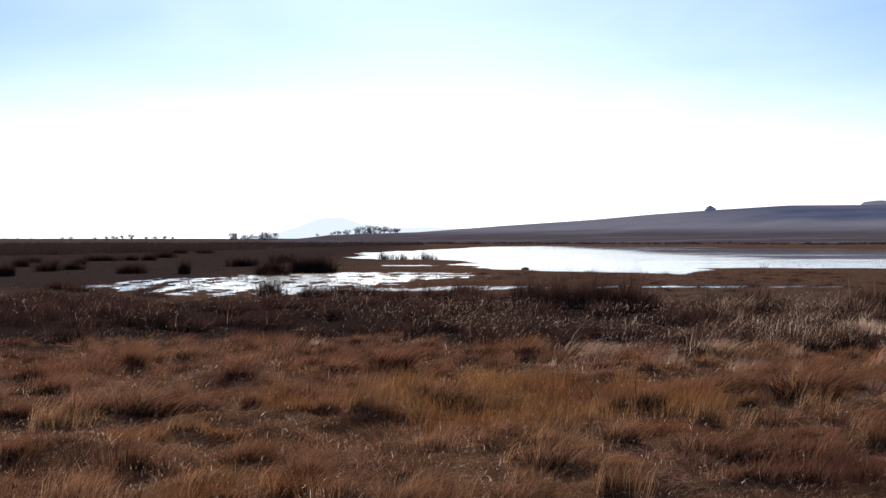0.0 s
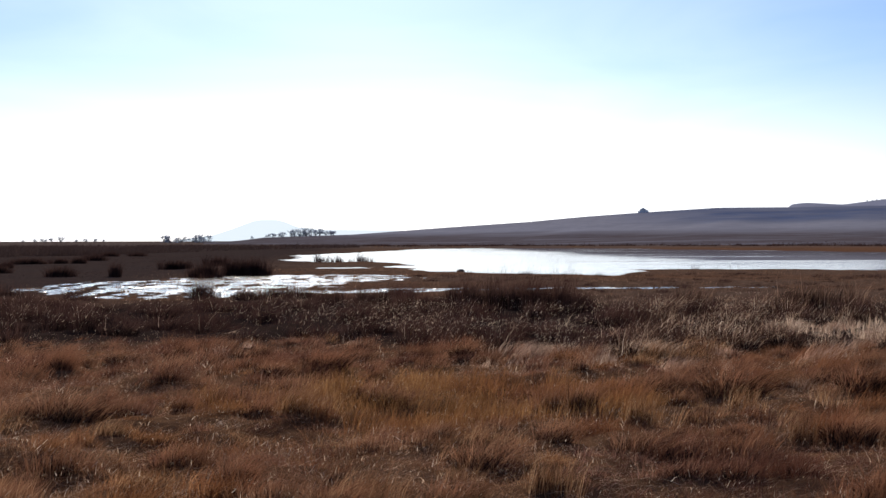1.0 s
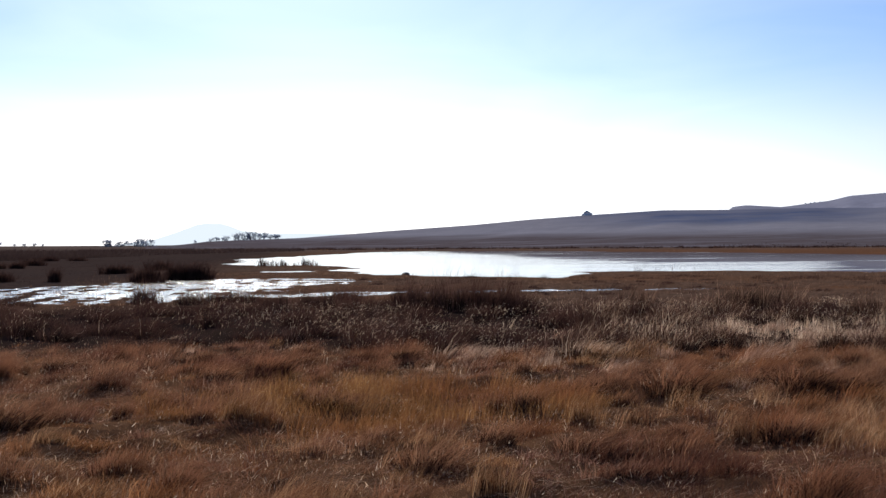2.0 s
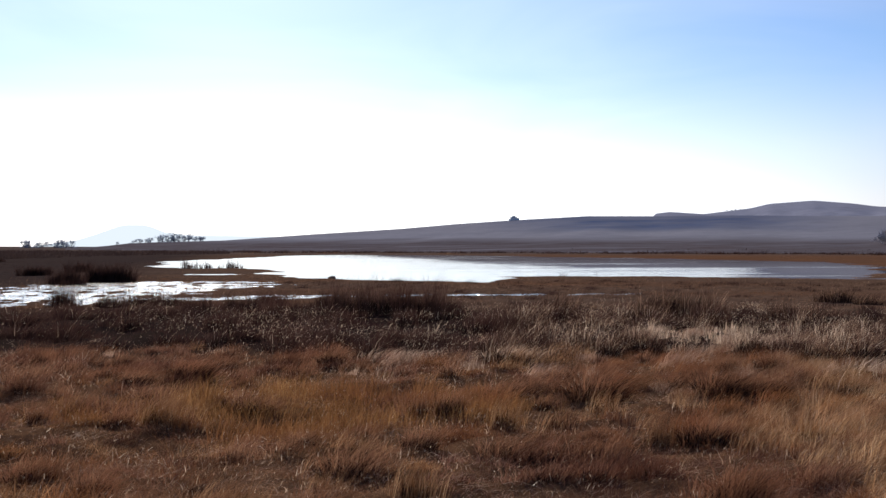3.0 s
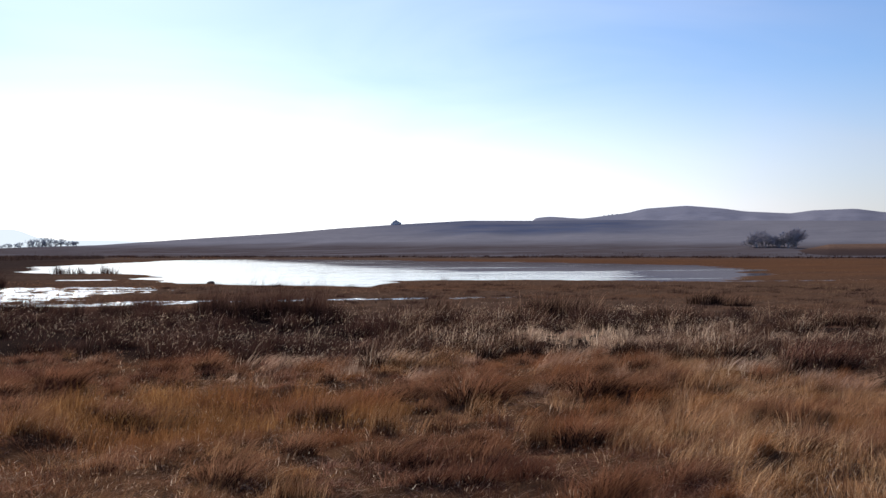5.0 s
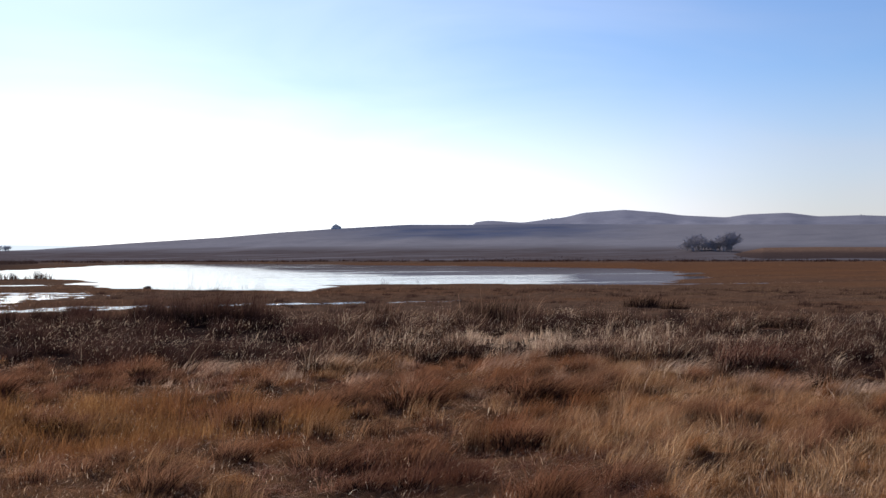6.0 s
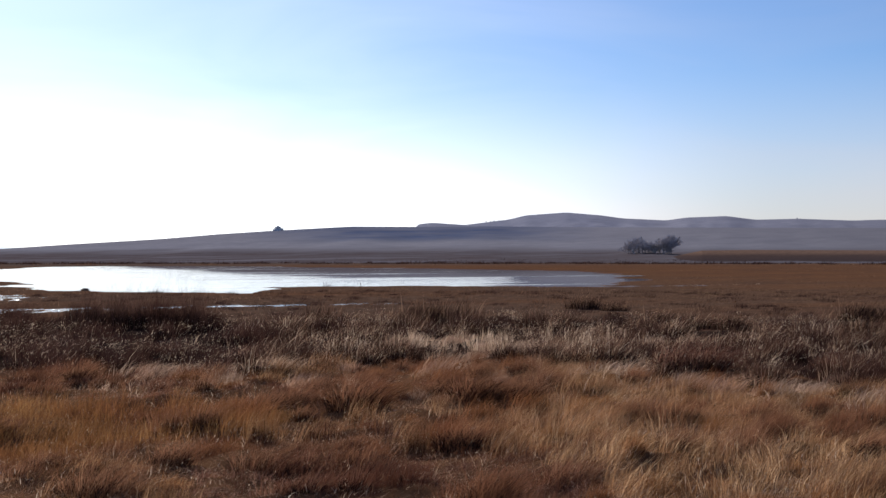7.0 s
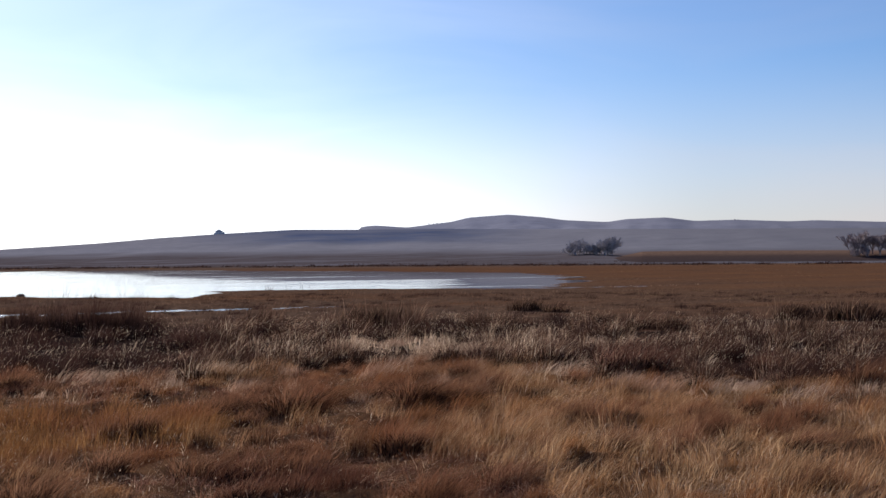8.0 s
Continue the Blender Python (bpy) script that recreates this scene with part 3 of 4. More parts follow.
def low_front(x, y):
    """Growth stays low on the trodden wet ground before the tall clumps."""
    f = np.ones(len(x))
    for tx, ty, w, h in BROWN_CLUMPS + TAN_CLUMPS:
        r = math.hypot(tx, ty)
        along, side = ((x - tx) * tx + (y - ty) * ty) / r, ((x - tx) * ty - (y - ty) * tx) / r
        f[(np.abs(side) < 0.6 * w) & (along < 0.2) & (along > -3.2)] = 0.38
    return f


def in_rushes(x, y, rng):
    r, b = np.hypot(x, y), band(x, y)
    thin = rot_noise(x, y, 6.0, 21) > -0.35 + 0.5 * np.clip((r - b - 10) / 8, 0, 1)
    return (r > b + rng.normal(-0.6, 1.2, len(x))) & (r < b + 17) & thin & (straw_patch(x, y) + 0.35 * rot_noise(x, y, 1.6, 37) < 0.72)


def straw_zone(x, y, rng):
    """The pale swathe between meadow and rushes."""
    right = np.clip((np.degrees(np.arctan2(x, y)) - 10) / 10, 0, 1)
    strip = (0.52 + 0.22 * right) * np.exp(-((np.hypot(x, y) - band(x, y) + 1.2 + right) / (1.5 + 1.9 * right)) ** 2) * np.clip((x + 6) / 8, 0.35, 1)
    return np.maximum(0.66 * straw_patch(x, y), strip) + 0.55 * rot_noise(x, y, 2.6, 32) > rng.uniform(0.4, 0.8, len(x))


def rusty_zone(x, y):
    """A dark reddish tangle on the nearest ground."""
    r, a = np.hypot(x, y), np.degrees(np.arctan2(x, y)) + 3 * rot_noise(x, y, 3.0, 49)
    return (a > 11) & (a < 33) & (r < 12.0 + 0.9 * rot_noise(x, y, 2.5, 50))


def windy_zone(x, y, rng):
    """Tall leaning grass on the drier ground."""
    a = np.degrees(np.arctan2(x, y))
    return ~rusty_zone(x, y) & (a + 5 * rot_noise(x, y, 4.0, 34) > 26) & (np.hypot(x, y) < band(x, y) - 2.0 + 0.8 * rot_noise(x, y, 2.2, 53)) & in_meadow(x, y, rng)


def gold_stand(x, y, rng):
    return np.hypot((x - 1.0) / 3.2, (y - 15.2) / 2.0) + 0.3 * rot_noise(x, y, 1.5, 35) < 1


def low_ground(x, y, rng):
    """Nearest stretch, trodden and tangled, below the bank."""
    return (np.hypot(x, y) < 13.0 + 1.5 * rot_noise(x, y, 4.0, 38)) & (np.degrees(np.arctan2(x, y)) < 31)


def russet_share(x, y):
    """How far the russet grass takes over: the upper meadow before the dark rushes."""
    r, a = np.hypot(x, y), np.degrees(np.arctan2(x, y))
    return np.clip((r - 14.0) / 4, 0, 1) * np.clip((20 - a) / 8, 0, 1) * (0.85 + 0.3 * rot_noise(x, y, 3.0, 44))


def upper_meadow(x, y, rng):
    ok = in_meadow(x, y, rng) & (~low_ground(x, y, rng) | (rng.uniform(0, 1, len(x)) < 0.35))
    return ok & (rng.uniform(0, 1, len(x)) > 0.75 * russet_share(x, y)) & ~(rusty_zone(x, y) & (rng.uniform(0, 1, len(x)) < 0.7))


def russet_meadow(x, y, rng):
    ok = (rot_noise(x, y, 5.0, 36) > -0.1) | (rng.uniform(0, 1, len(x)) < russet_share(x, y))
    drier = np.clip((np.degrees(np.arctan2(x, y)) - 24) / 6, 0, 0.75)
    return in_meadow(x, y, rng) & ok & (rng.uniform(0, 1, len(x)) > drier)


def meadow_floor(x, y, rng):
    return np.hypot(x, y) < band(x, y) + 0.3


scatter("meadow_grass", "golden brown dry bunchgrass in curling tufts", 1, 170000, 8.2, 26, 0.17, 0.0048, M_GOLD, upper_meadow, clump=0.12, per=200, spread=0.52, wind=(0.36, 0.0), comb=0.62, near=True, vary=0.8)
scatter("russet_grass", "russet seed-headed grass among the gold", 12, 105000, 8.2, 26, 0.20, 0.0052, M_RUSSET, russet_meadow, clump=0.13, per=190, spread=0.5, wind=(0.34, 0.0), comb=0.6, vary=0.8)
scatter("tangled_grass", "low tangled brown grass near the bank", 16, 60000, 8.2, 14.5, 0.15, 0.0042, M_TANGLE, lambda x, y, rng: low_ground(x, y, rng) & ~rusty_zone(x, y), clump=0.10, per=60, spread=0.9, wind=(0.3, 0.0), a0=-25, a1=28, comb=0.6, near=True)
scatter("rusty_tangle", "dark reddish tangle of dead stems on low ground", 27, 34000, 8.2, 12.6, 0.2, 0.0042, M_RUSTY, lambda x, y, rng: rusty_zone(x, y), clump=0.10, per=80, spread=0.8, wind=(0.2, 0.0), a0=6, a1=36, comb=0.5)
scatter("meadow_thatch", "low matted golden grass under the tussocks", 2, 40000, 8.2, 26, 0.11, 0.007, M_RUSSET, meadow_floor, spread=0.9, straight=True)
scatter("near_thatch", "matted dead grass covering the low ground", 24, 30000, 7.5, 15, 0.15, 0.006, M_TANGLE, lambda x, y, rng: ~rusty_zone(x, y), spread=1.1, straight=True)
scatter("lying_straw", "flattened pale straw lying in the meadow", 13, 34000, 7.5, 20, 0.24, 0.005, M_STRAW, meadow_floor, spread=0.8, wind=(0.7, 0), rise=0.3, clump=0.3, per=40, comb=0.8, near=True, lift=0.09)
# tiny pale blades painted bright as glints over the meadow
scatter("seed_glints", "small pale seed heads, sun glints put into their colour", 17, 15000, 7.5, 26, 0.05, 0.0045, M_BLEACH, in_meadow, spread=0.7, wind=(0.4, 0), lift=0.26, straight=True)
scatter("straw_mat", "brown straw lying matted between the tufts", 30, 75000, 7.8, 19, 0.24, 0.0045, M_TANGLE, meadow_floor, spread=0.9, wind=(0.5, 0), rise=0.3, clump=0.25, per=60, comb=0.7, straight=True, near=True)
scatter("bent_stems", "short pale bent stems, sun glints put into their colour", 28, 4200, 8, 22, 0.11, 0.006, M_GLINT, in_meadow, spread=0.7, wind=(0.3, 0), lift=0.12, clump=0.12, per=3)
scatter("windy_grass", "tall golden grass leaning with the wind", 14, 90000, 8, 22, 0.36, 0.0050, M_TALL, windy_zone, spread=0.24, wind=(0.6, 0.0), clump=0.2, per=150, a0=16, a1=51, comb=0.35)
scatter("gold_stand", "soft stand of upright golden grass", 15, 44000, 12, 18, 0.42, 0.0048, M_AMBER, gold_stand, spread=0.24, wind=(0.28, 0.0), clump=0.22, per=140, a0=-14, a1=20, comb=0.25)
scatter("straw_grass", "pale straw grass in wind-bent swathes", 3, 80000, 16, 32, 0.28, 0.007, M_STRAW, straw_zone, clump=0.16, per=130, wind=(0.5, 0.0), spread=0.35, a0=-8, a1=50, comb=0.5)
scatter("standing_straw", "bleached upright straw among the rushes", 29, 16000, 21, 32, 0.42, 0.009, M_BLEACH, lambda x, y, rng: straw_patch(x, y) + 0.3 * rot_noise(x, y, 2.2, 51) > rng.uniform(0.2, 0.7, len(x)), clump=0.08, per=24, spread=0.22, wind=(0.15, 0), a0=8, a1=44)
scatter("rushes", "dark brown dead rushes along the marsh edge", 4, 110000, 19, 47, 0.42, 0.012, M_DARK, in_rushes, clump=0.3, per=140, spread=0.35, wind=(0.2, 0), vary=0.65, comb=0.25)
scatter("tall_rushes", "ragged tufts of taller brown rushes", 25, 85000, 19, 46, 0.52, 0.007, M_RUSH, in_rushes, clump=0.19, per=180, spread=0.3, wind=(0.22, 0), vary=0.75, comb=0.25)
# short pale flecks painted as glints on the rush leaves
scatter("rush_glints", "pale dry leaf tips coloured as glints among the dark rushes", 5, 50000, 19, 45, 0.085, 0.009, M_GLINT, lambda x, y, rng: in_rushes(x, y, rng) & (rng.uniform(0, 1, len(x)) < np.clip(0.35 + (np.degrees(np.arctan2(x, y)) + 6) / 18, 0.2, 1)), spread=0.35, wind=(0.55, 0), lift=0.46, clump=0.4, per=26, comb=0.3, straight=True)
scatter("pale_rushes", "bleached rushes standing among the dark ones", 10, 7000, 18, 42, 0.42, 0.009, M_BLEACH,
        lambda x, y, rng: in_rushes(x, y, rng) & (rot_noise(x, y, 3.0, 33) > 0.9 - np.clip((np.degrees(np.arctan2(x, y)) - 10) / 14, 0, 1) * 1.05), clump=0.13, per=55, spread=0.26, wind=(0.25, 0), a0=8, vary=0.3, comb=0.2)
scatter("tan_rushes", "tan rushes in upright tufts", 18, 90000, 18, 42, 0.36, 0.0085, M_TAN,
        lambda x, y, rng: in_rushes(x, y, rng) & (np.degrees(np.arctan2(x, y)) + 8 * rot_noise(x, y, 5.0, 39) > 26), clump=0.2, per=190, spread=0.34, wind=(0.32, 0), a0=14, vary=0.7, comb=0.35)
scatter("creek_sedge", "thin sedge standing in the shallow creek", 19, 30000, 42, 80, 0.13, 0.05, M_SEDGE, lambda x, y, rng: x < 16, clump=0.4, per=40, wet=True, a0=-22, a1=18, straight=True)
scatter("sedge", "short brown sedge on the wet flats", 6, 60000, 34, 90, 0.17, 0.026, M_SEDGE, lambda x, y, rng: x > -11 - rng.uniform(0, 6, len(x)), clump=0.7, per=50, straight=True)
scatter("shore_sedge", "pale dry sedge along the edge of the pond", 31, 60000, 62, 125, 0.10, 0.04, M_STRAW, lambda x, y, rng: (x > -5) & (water_distance(x, y) < 0.2 + 0.7 * rng.uniform(0, 1, len(x)) ** 2), straight=True, a0=-4)
scatter("far_sedge", "short brown sedge on the far flats", 7, 16000, 90, 330, 0.12, 0.16, M_SEDGE, lambda x, y, rng: x > -6, clump=3.0, per=40, straight=True)


def reed_flat(x, y, rng):
    edge = 163 + np.interp(x, [-120, -56, -49, -41, -34, -14, 0], [-45, -24, 0, 34, 88, 160, 200])
    return (np.degrees(np.arctan2(x, y)) < -1.0) & (y > edge + 8 * rot_noise(x, y, 30.0, 41))


scatter("reed_bed", "dense brown reed bed beyond the mud flat", 8, 80000, 110, 230, 1.5, 0.06, M_REED, reed_flat, clump=1.1, per=70, a0=-30, a1=-4, vary=0.6, straight=True)
scatter("far_reeds", "brown reed bed running to the far flat", 11, 26000, 230, 430, 1.5, 0.16, M_REED, reed_flat, clump=3.0, per=40, a0=-30, a1=0, straight=True)
scatter("mud_stubble", "dead stubble on the brown mud flat", 20, 19000, 48, 170, 0.13, 0.065, M_REED,
        lambda x, y, rng: (x < -7) & (rot_noise(x, y, 14.0, 42) > -0.4), clump=1.2, per=50, a0=-28, a1=-3, straight=True)
scatter("dark_tufts", "dark low tufts on the wet flat", 21, 20000, 42, 76, 0.26, 0.022, M_DARK, lambda x, y, rng: x > 2, clump=0.35, per=70, a0=2, straight=True)
scatter("bank_straw", "pale dry grass in patches along the far bank", 26, 2600, 365, 400, 0.5, 0.35, M_SEDGE, lambda x, y, rng: rot_noise(x, y, 40.0, 45) > 0.25, clump=2.0, per=30, a0=-6, straight=True)
scatter("bank_brush", "line of dark brush along the far bank", 9, 9000, 400, 470, 1.1, 0.35, M_DARK, clump=2.5, per=40, a0=-12, straight=True)


def foot_scrub(seed, n):
    """Low scrub in drifts on the foot of the hill."""
    rng = np.random.RandomState(seed)
    k = rng.randint(0, n // 25, n)
    a = rng.uniform(-4, 52, n // 25)[k] + rng.normal(0, 0.3, n)
    r = (472 + 55 * rng.uniform(0, 1, n // 25) ** 1.6)[k] + rng.normal(0, 4, n)
    x, y = r * np.sin(np.radians(a)), r * np.cos(np.radians(a))
    ok = rot_noise(x * 0.3, y, 60.0, 52) > -0.35
    a, r, x, y = a[ok], r[ok], x[ok], y[ok]
    z = np.array([hill_z(p, q) for p, q in zip(a, r)])
    m = len(x)
    me = blades("foot_scrub", rng, x, y, z - 0.1, rng.uniform(0.4, 1.0, m), rng.uniform(0.3, 0.7, m), rng.normal(0, 0.5, (m, 2)), M_SCRUB, (0, 0), 1.0, True)
    tagged(new("foot_scrub", me), "low brown scrub in drifts below the hill", "scrub", kind="stuff")


foot_scrub(61, 9000)


# ---------------------------------------------------------------- clumps and tussocks, one by one
def clump_mesh(name, seed, n, radius, h, w, material, wind=(0.3, 0.0), spread=0.25):
    rng = np.random.RandomState(seed)
    r = radius * np.sqrt(rng.uniform(0, 1, n)) * rng.uniform(0.7, 1.1, n)
    a = rng.uniform(0, 2 * math.pi, n)
    x, y = r * np.cos(a), r * np.sin(a) * 0.8
    lean = np.stack([x, y], 1) / radius * 0.45 + rng.normal(0, spread, (n, 2))
    height = rng.uniform(0.55, 1.15, n) * h * (1 - 0.35 * (r / radius) ** 2)
    return blades(name, rng, x, y, np.zeros(n), height, rng.uniform(0.6, 1.3, n) * w, lean, material, wind)


def place(meshes, name, spots, label, category, group, size=1.0, seed=0):
    rng = np.random.RandomState(seed)
    for i, (x, y) in enumerate(spots):
        ob = new(name, meshes[i % len(meshes)])
        s = size * rng.uniform(0.8, 1.25)
        z = float(ground_height(np.array([float(x)]), np.array([float(y)]))[0])
        ob.matrix_world = pose(x, y, z, 0, 0, rng.uniform(-25, 25)) @ Matrix.Diagonal((s * rng.uniform(0.9, 1.2), s, s * rng.uniform(0.85, 1.1), 1))
        tagged(ob, label, category, group)


def tuft_mesh(name, seed, n, radius, h, w, material, wind=0.45, sprays=9):
    """A ragged bunch of grass: a few sprays of uneven height, combed over to the lee side."""
    rng = np.random.RandomState(seed)
    a, d = rng.uniform(0, 2 * math.pi, sprays), 0.75 * radius * np.sqrt(rng.uniform(0, 1, sprays))
    cx, cy = d * np.cos(a), d * np.sin(a) * 0.7
    top = rng.uniform(0.5, 1.1, sprays)
    tilt = rng.normal(0, 0.32, (sprays, 2))
    i = rng.randint(0, sprays, n)
    ox, oy = rng.normal(0, 0.28 * radius, (2, n))
    lean = tilt[i] + np.stack([ox, oy], 1) / radius * 0.6 + rng.normal(0, 0.2, (n, 2))
    height = h * top[i] * rng.uniform(0.4, 1.15, n)
    return blades(name, rng, cx[i] + ox, cy[i] + oy, np.zeros(n), height, w * rng.uniform(0.6, 1.3, n), lean, material, (wind, 0.0))


def bunch(seed, material, radius, h, label, group):
    """A bunchgrass tussock: a foot of dead blades, shade put into their colour, under combed-over growth."""
    root = empty("bunchgrass_tussock", 0, 0, 0)
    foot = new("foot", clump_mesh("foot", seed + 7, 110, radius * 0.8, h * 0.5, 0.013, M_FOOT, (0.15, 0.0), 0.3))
    growth = new("growth", tuft_mesh("growth", seed, 500, radius, h, 0.0055, material))
    for ob in (foot, growth):
        ob.parent = root
    tagged(foot, "dead blades at the foot, shade put into their colour")
    return tagged(root, label, "grass tussock", group)


def dark_tussock(seed, feathers=M_PLUME, label="bunchgrass tussock with a dark base and russet plume"):
    """A bunchgrass tussock a metre wide: a dense base of dead blades, coloured near black as shade, a feathery plume
    above.
    """
    root = empty("grass_tussock", 0, 0, 0)
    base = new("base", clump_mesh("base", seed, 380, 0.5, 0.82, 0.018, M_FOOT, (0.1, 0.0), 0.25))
    plume = new("plume", clump_mesh("plume", seed + 1, 700, 0.55, 1.5, 0.0065, feathers, (0.5, 0.0), 0.3))
    for ob in (base, plume):
        ob.parent = root
    tagged(base, "dense dead blades coloured near black as shade")
    return tagged(root, label, "grass tussock", "dark tussocks in the meadow")


def place_things(kinds, spots):
    """Copies of whole things a metre wide and tall, each at its own width and height."""
    for i, (x, y, w, h) in enumerate(spots):
        z = float(ground_height(np.array([float(x)]), np.array([float(y)]))[0])
        m = pose(x, y, z - 0.02) @ Matrix.Diagonal((w, w * 0.75, h, 1))
        if i < len(kinds):
            kinds[i].matrix_world = m
        else:
            ob = kinds[i % len(kinds)]
            copy_thing(ob, m @ Matrix.Diagonal((*(1 / c for c in ob.scale), 1)))


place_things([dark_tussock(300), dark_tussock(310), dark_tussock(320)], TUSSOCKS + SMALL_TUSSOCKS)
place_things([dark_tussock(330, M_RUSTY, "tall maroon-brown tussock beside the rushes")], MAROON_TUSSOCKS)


def meadow_spots(count):
    """Loose, even scatter of tussocks over the near meadow."""
    rng = np.random.RandomState(77)
    spots = []
    while len(spots) < count:
        x, y = (float(v[0]) for v in sector(rng, 1, 8.5, 24.5, -25, 50))
        gather = float(rot_noise(np.array([x]), np.array([y]), 5.0, 46)[0])
        if gather > rng.uniform(-0.5, 0.5) and math.hypot(x, y) < float(band(np.array([x]), np.array([y]))[0]) - 0.3 and all(math.hypot(x - a, y - b) > 0.5 for a, b in spots):
            spots.append((x, y))
    return spots


SPOTS = meadow_spots(270)
UPPER = [q for q in SPOTS if math.hypot(*q) > 14.5 and math.degrees(math.atan2(*q)) < 9 or math.hypot(*q) < 11.8 and 10 < math.degrees(math.atan2(*q)) < 31]
SIZES = random.Random(50)


def with_sizes(spots):
    return [(x, y, SIZES.uniform(0.45, 1.15), SIZES.uniform(0.55, 1.25)) for x, y in spots]


place_things([bunch(40 + 10 * i, (M_GOLD, M_TANGLE, M_PLUME)[i], 0.32 + 0.06 * i, 0.42 + 0.07 * (i % 2), "golden brown bunchgrass tussock bent by the wind", "golden tussocks in the meadow") for i in range(3)],
             with_sizes([q for q in SPOTS if q not in UPPER]))
place_things([bunch(45 + 10 * i, (M_RUSSET, M_PLUME)[i], 0.36, 0.46, "russet bunchgrass tussock in the meadow", "russet tussocks in the meadow") for i in range(2)],
             with_sizes(UPPER))


def place_sized(meshes, name, spots, label, category, group):
    """Clumps with their own width and height in metres."""
    for i, (x, y, w, h) in enumerate(spots):
        z = float(ground_height(np.array([float(x)]), np.array([float(y)]))[0])
        ob = new(name, meshes[i % len(meshes)])
        ob.matrix_world = pose(x, y, z) @ Matrix.Diagonal((w, w * 0.7, h, 1))
        tagged(ob, label, category, group)


def airy_clump(name, seed, n, h, w, material):
    """Loose clump about a metre wide: stems gathered in a few sprays of uneven height."""
    rng = np.random.RandomState(seed)
    k = 14
    cx, cy = rng.normal(0, 0.26, (2, k))
    top = rng.uniform(0.45, 1.05, k)
    i = rng.randint(0, k, n)
    ox, oy = rng.normal(0, 0.10, (2, n))
    lean = np.stack([ox, oy], 1) * 1.3 + rng.normal(0, 0.17, (n, 2))
    return blades(name, rng, cx[i] + ox, cy[i] + oy, np.zeros(n), h * top[i] * rng.uniform(0.45, 1.15, n), w * rng.uniform(0.6, 1.3, n), lean, material, (0.1, 0.0))


def rush_clump(seed, stems, label, tall):
    """A loose clump of tall rushes a metre wide: dead leaves low down with their shade painted in, a spray of stems
    above.
    """
    root = empty("rush_clump", 0, 0, 0)
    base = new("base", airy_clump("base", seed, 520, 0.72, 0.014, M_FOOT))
    spray = new("spray", airy_clump("spray", seed + 1, 460, tall, 0.008, stems))
    for ob in (base, spray):
        ob.parent = root
    tagged(base, "dense dead leaves coloured near black as shade")
    return tagged(root, label, "rush clump", "rush clumps at the marsh edge")


place_things([rush_clump(60 + 3 * i, M_RUSH, "dark clump of dead rushes at the marsh edge", 1.4) for i in range(3)], [(x, y, w * 1.1, h * 1.25) for x, y, w, h in BROWN_CLUMPS])
place_things([rush_clump(160 + 3 * i, M_TAN, "tan rush clump over a dark foot", 1.0) for i in range(3)], [(x, y, w * 1.1, h * 1.25) for x, y, w, h in TAN_CLUMPS])


def rush_tussock(seed, stems, label, group):
    """A rush tussock a metre wide: a dense foot of dead leaves, its shade painted in, and a spray of stems."""
    root = empty("rush_tussock", 0, 0, 0)
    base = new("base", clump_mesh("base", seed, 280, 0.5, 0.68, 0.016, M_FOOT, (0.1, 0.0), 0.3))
    spray = new("spray", clump_mesh("spray", seed + 1, 190, 0.5, 1.2, 0.007, M_RUSH if stems is M_RUSH else M_TAN, (0.15, 0.0), 0.28))
    few = new("pale_spray", clump_mesh("pale_spray", seed + 2, 4 if stems is M_RUSH else 24, 0.5, 1.1, 0.008, M_BLEACH, (0.2, 0.0), 0.3))
    for ob in (base, spray, few):
        ob.parent = root
    tagged(base, "dense foot of dead leaves, shade put into its colour")
    return tagged(root, label, "rush tussock", group)


def band_spots(seed, count, a0, a1, near, deep, wide):
    """Uneven scatter along the marsh edge: place, width, height."""
    rng = np.random.RandomState(seed)
    spots = []
    while len(spots) < count:
        a = math.radians(rng.uniform(a0, a1))
        d = np.array([math.sin(a)]), np.array([math.cos(a)])
        r = float(band(*d)[0]) + near + (deep - near) * rng.uniform(0, 1) ** 1.3
        x, y = r * math.sin(a), r * math.cos(a)
        if float(straw_patch(x, y)) < 0.4 and all(math.hypot(x - q[0], y - q[1]) > 0.9 for q in spots) and float(water_distance(np.array([x]), np.array([y]))[0]) > 0.6 and float(rot_noise(np.array([x]), np.array([y]), 7.0, 47)[0]) > rng.uniform(-0.6, 0.4):
            w = rng.uniform(0.7, 1.2) * wide
            spots.append((x, y, w, rng.uniform(0.42, 0.72)))
    return spots


place_things([rush_tussock(500 + 10 * i, M_BLEACH, "rush tussock with bleached stems over a dark foot", "bleached rush tussocks") for i in range(3)], band_spots(79, 62, 13, 47, -1, 14, 1.0))
place_things([rush_tussock(540 + 10 * i, M_RUSH, "brown rush tussock over a dark foot", "brown rush tussocks") for i in range(3)], band_spots(80, 100, -22, 47, 0, 13, 0.95))


def patch_spots(count):
    rng = random.Random(82)
    return [(12.5 + rng.gauss(0, 2.6), 25.2 + rng.gauss(0, 1.7)) for _ in range(count)]


place([tuft_mesh("tussock", 560 + i, 360, 0.36, 0.36, 0.009, M_STRAW, 0.6, 6) for i in range(3)], "straw_tussock", [q[:2] for q in band_spots(81, 24, 6, 46, -3.2, 1.5, 1.0)] + patch_spots(16),
      "pale straw tussock combed over by the wind", "grass tussock", "straw tussocks before the rushes", 1.0, 55)

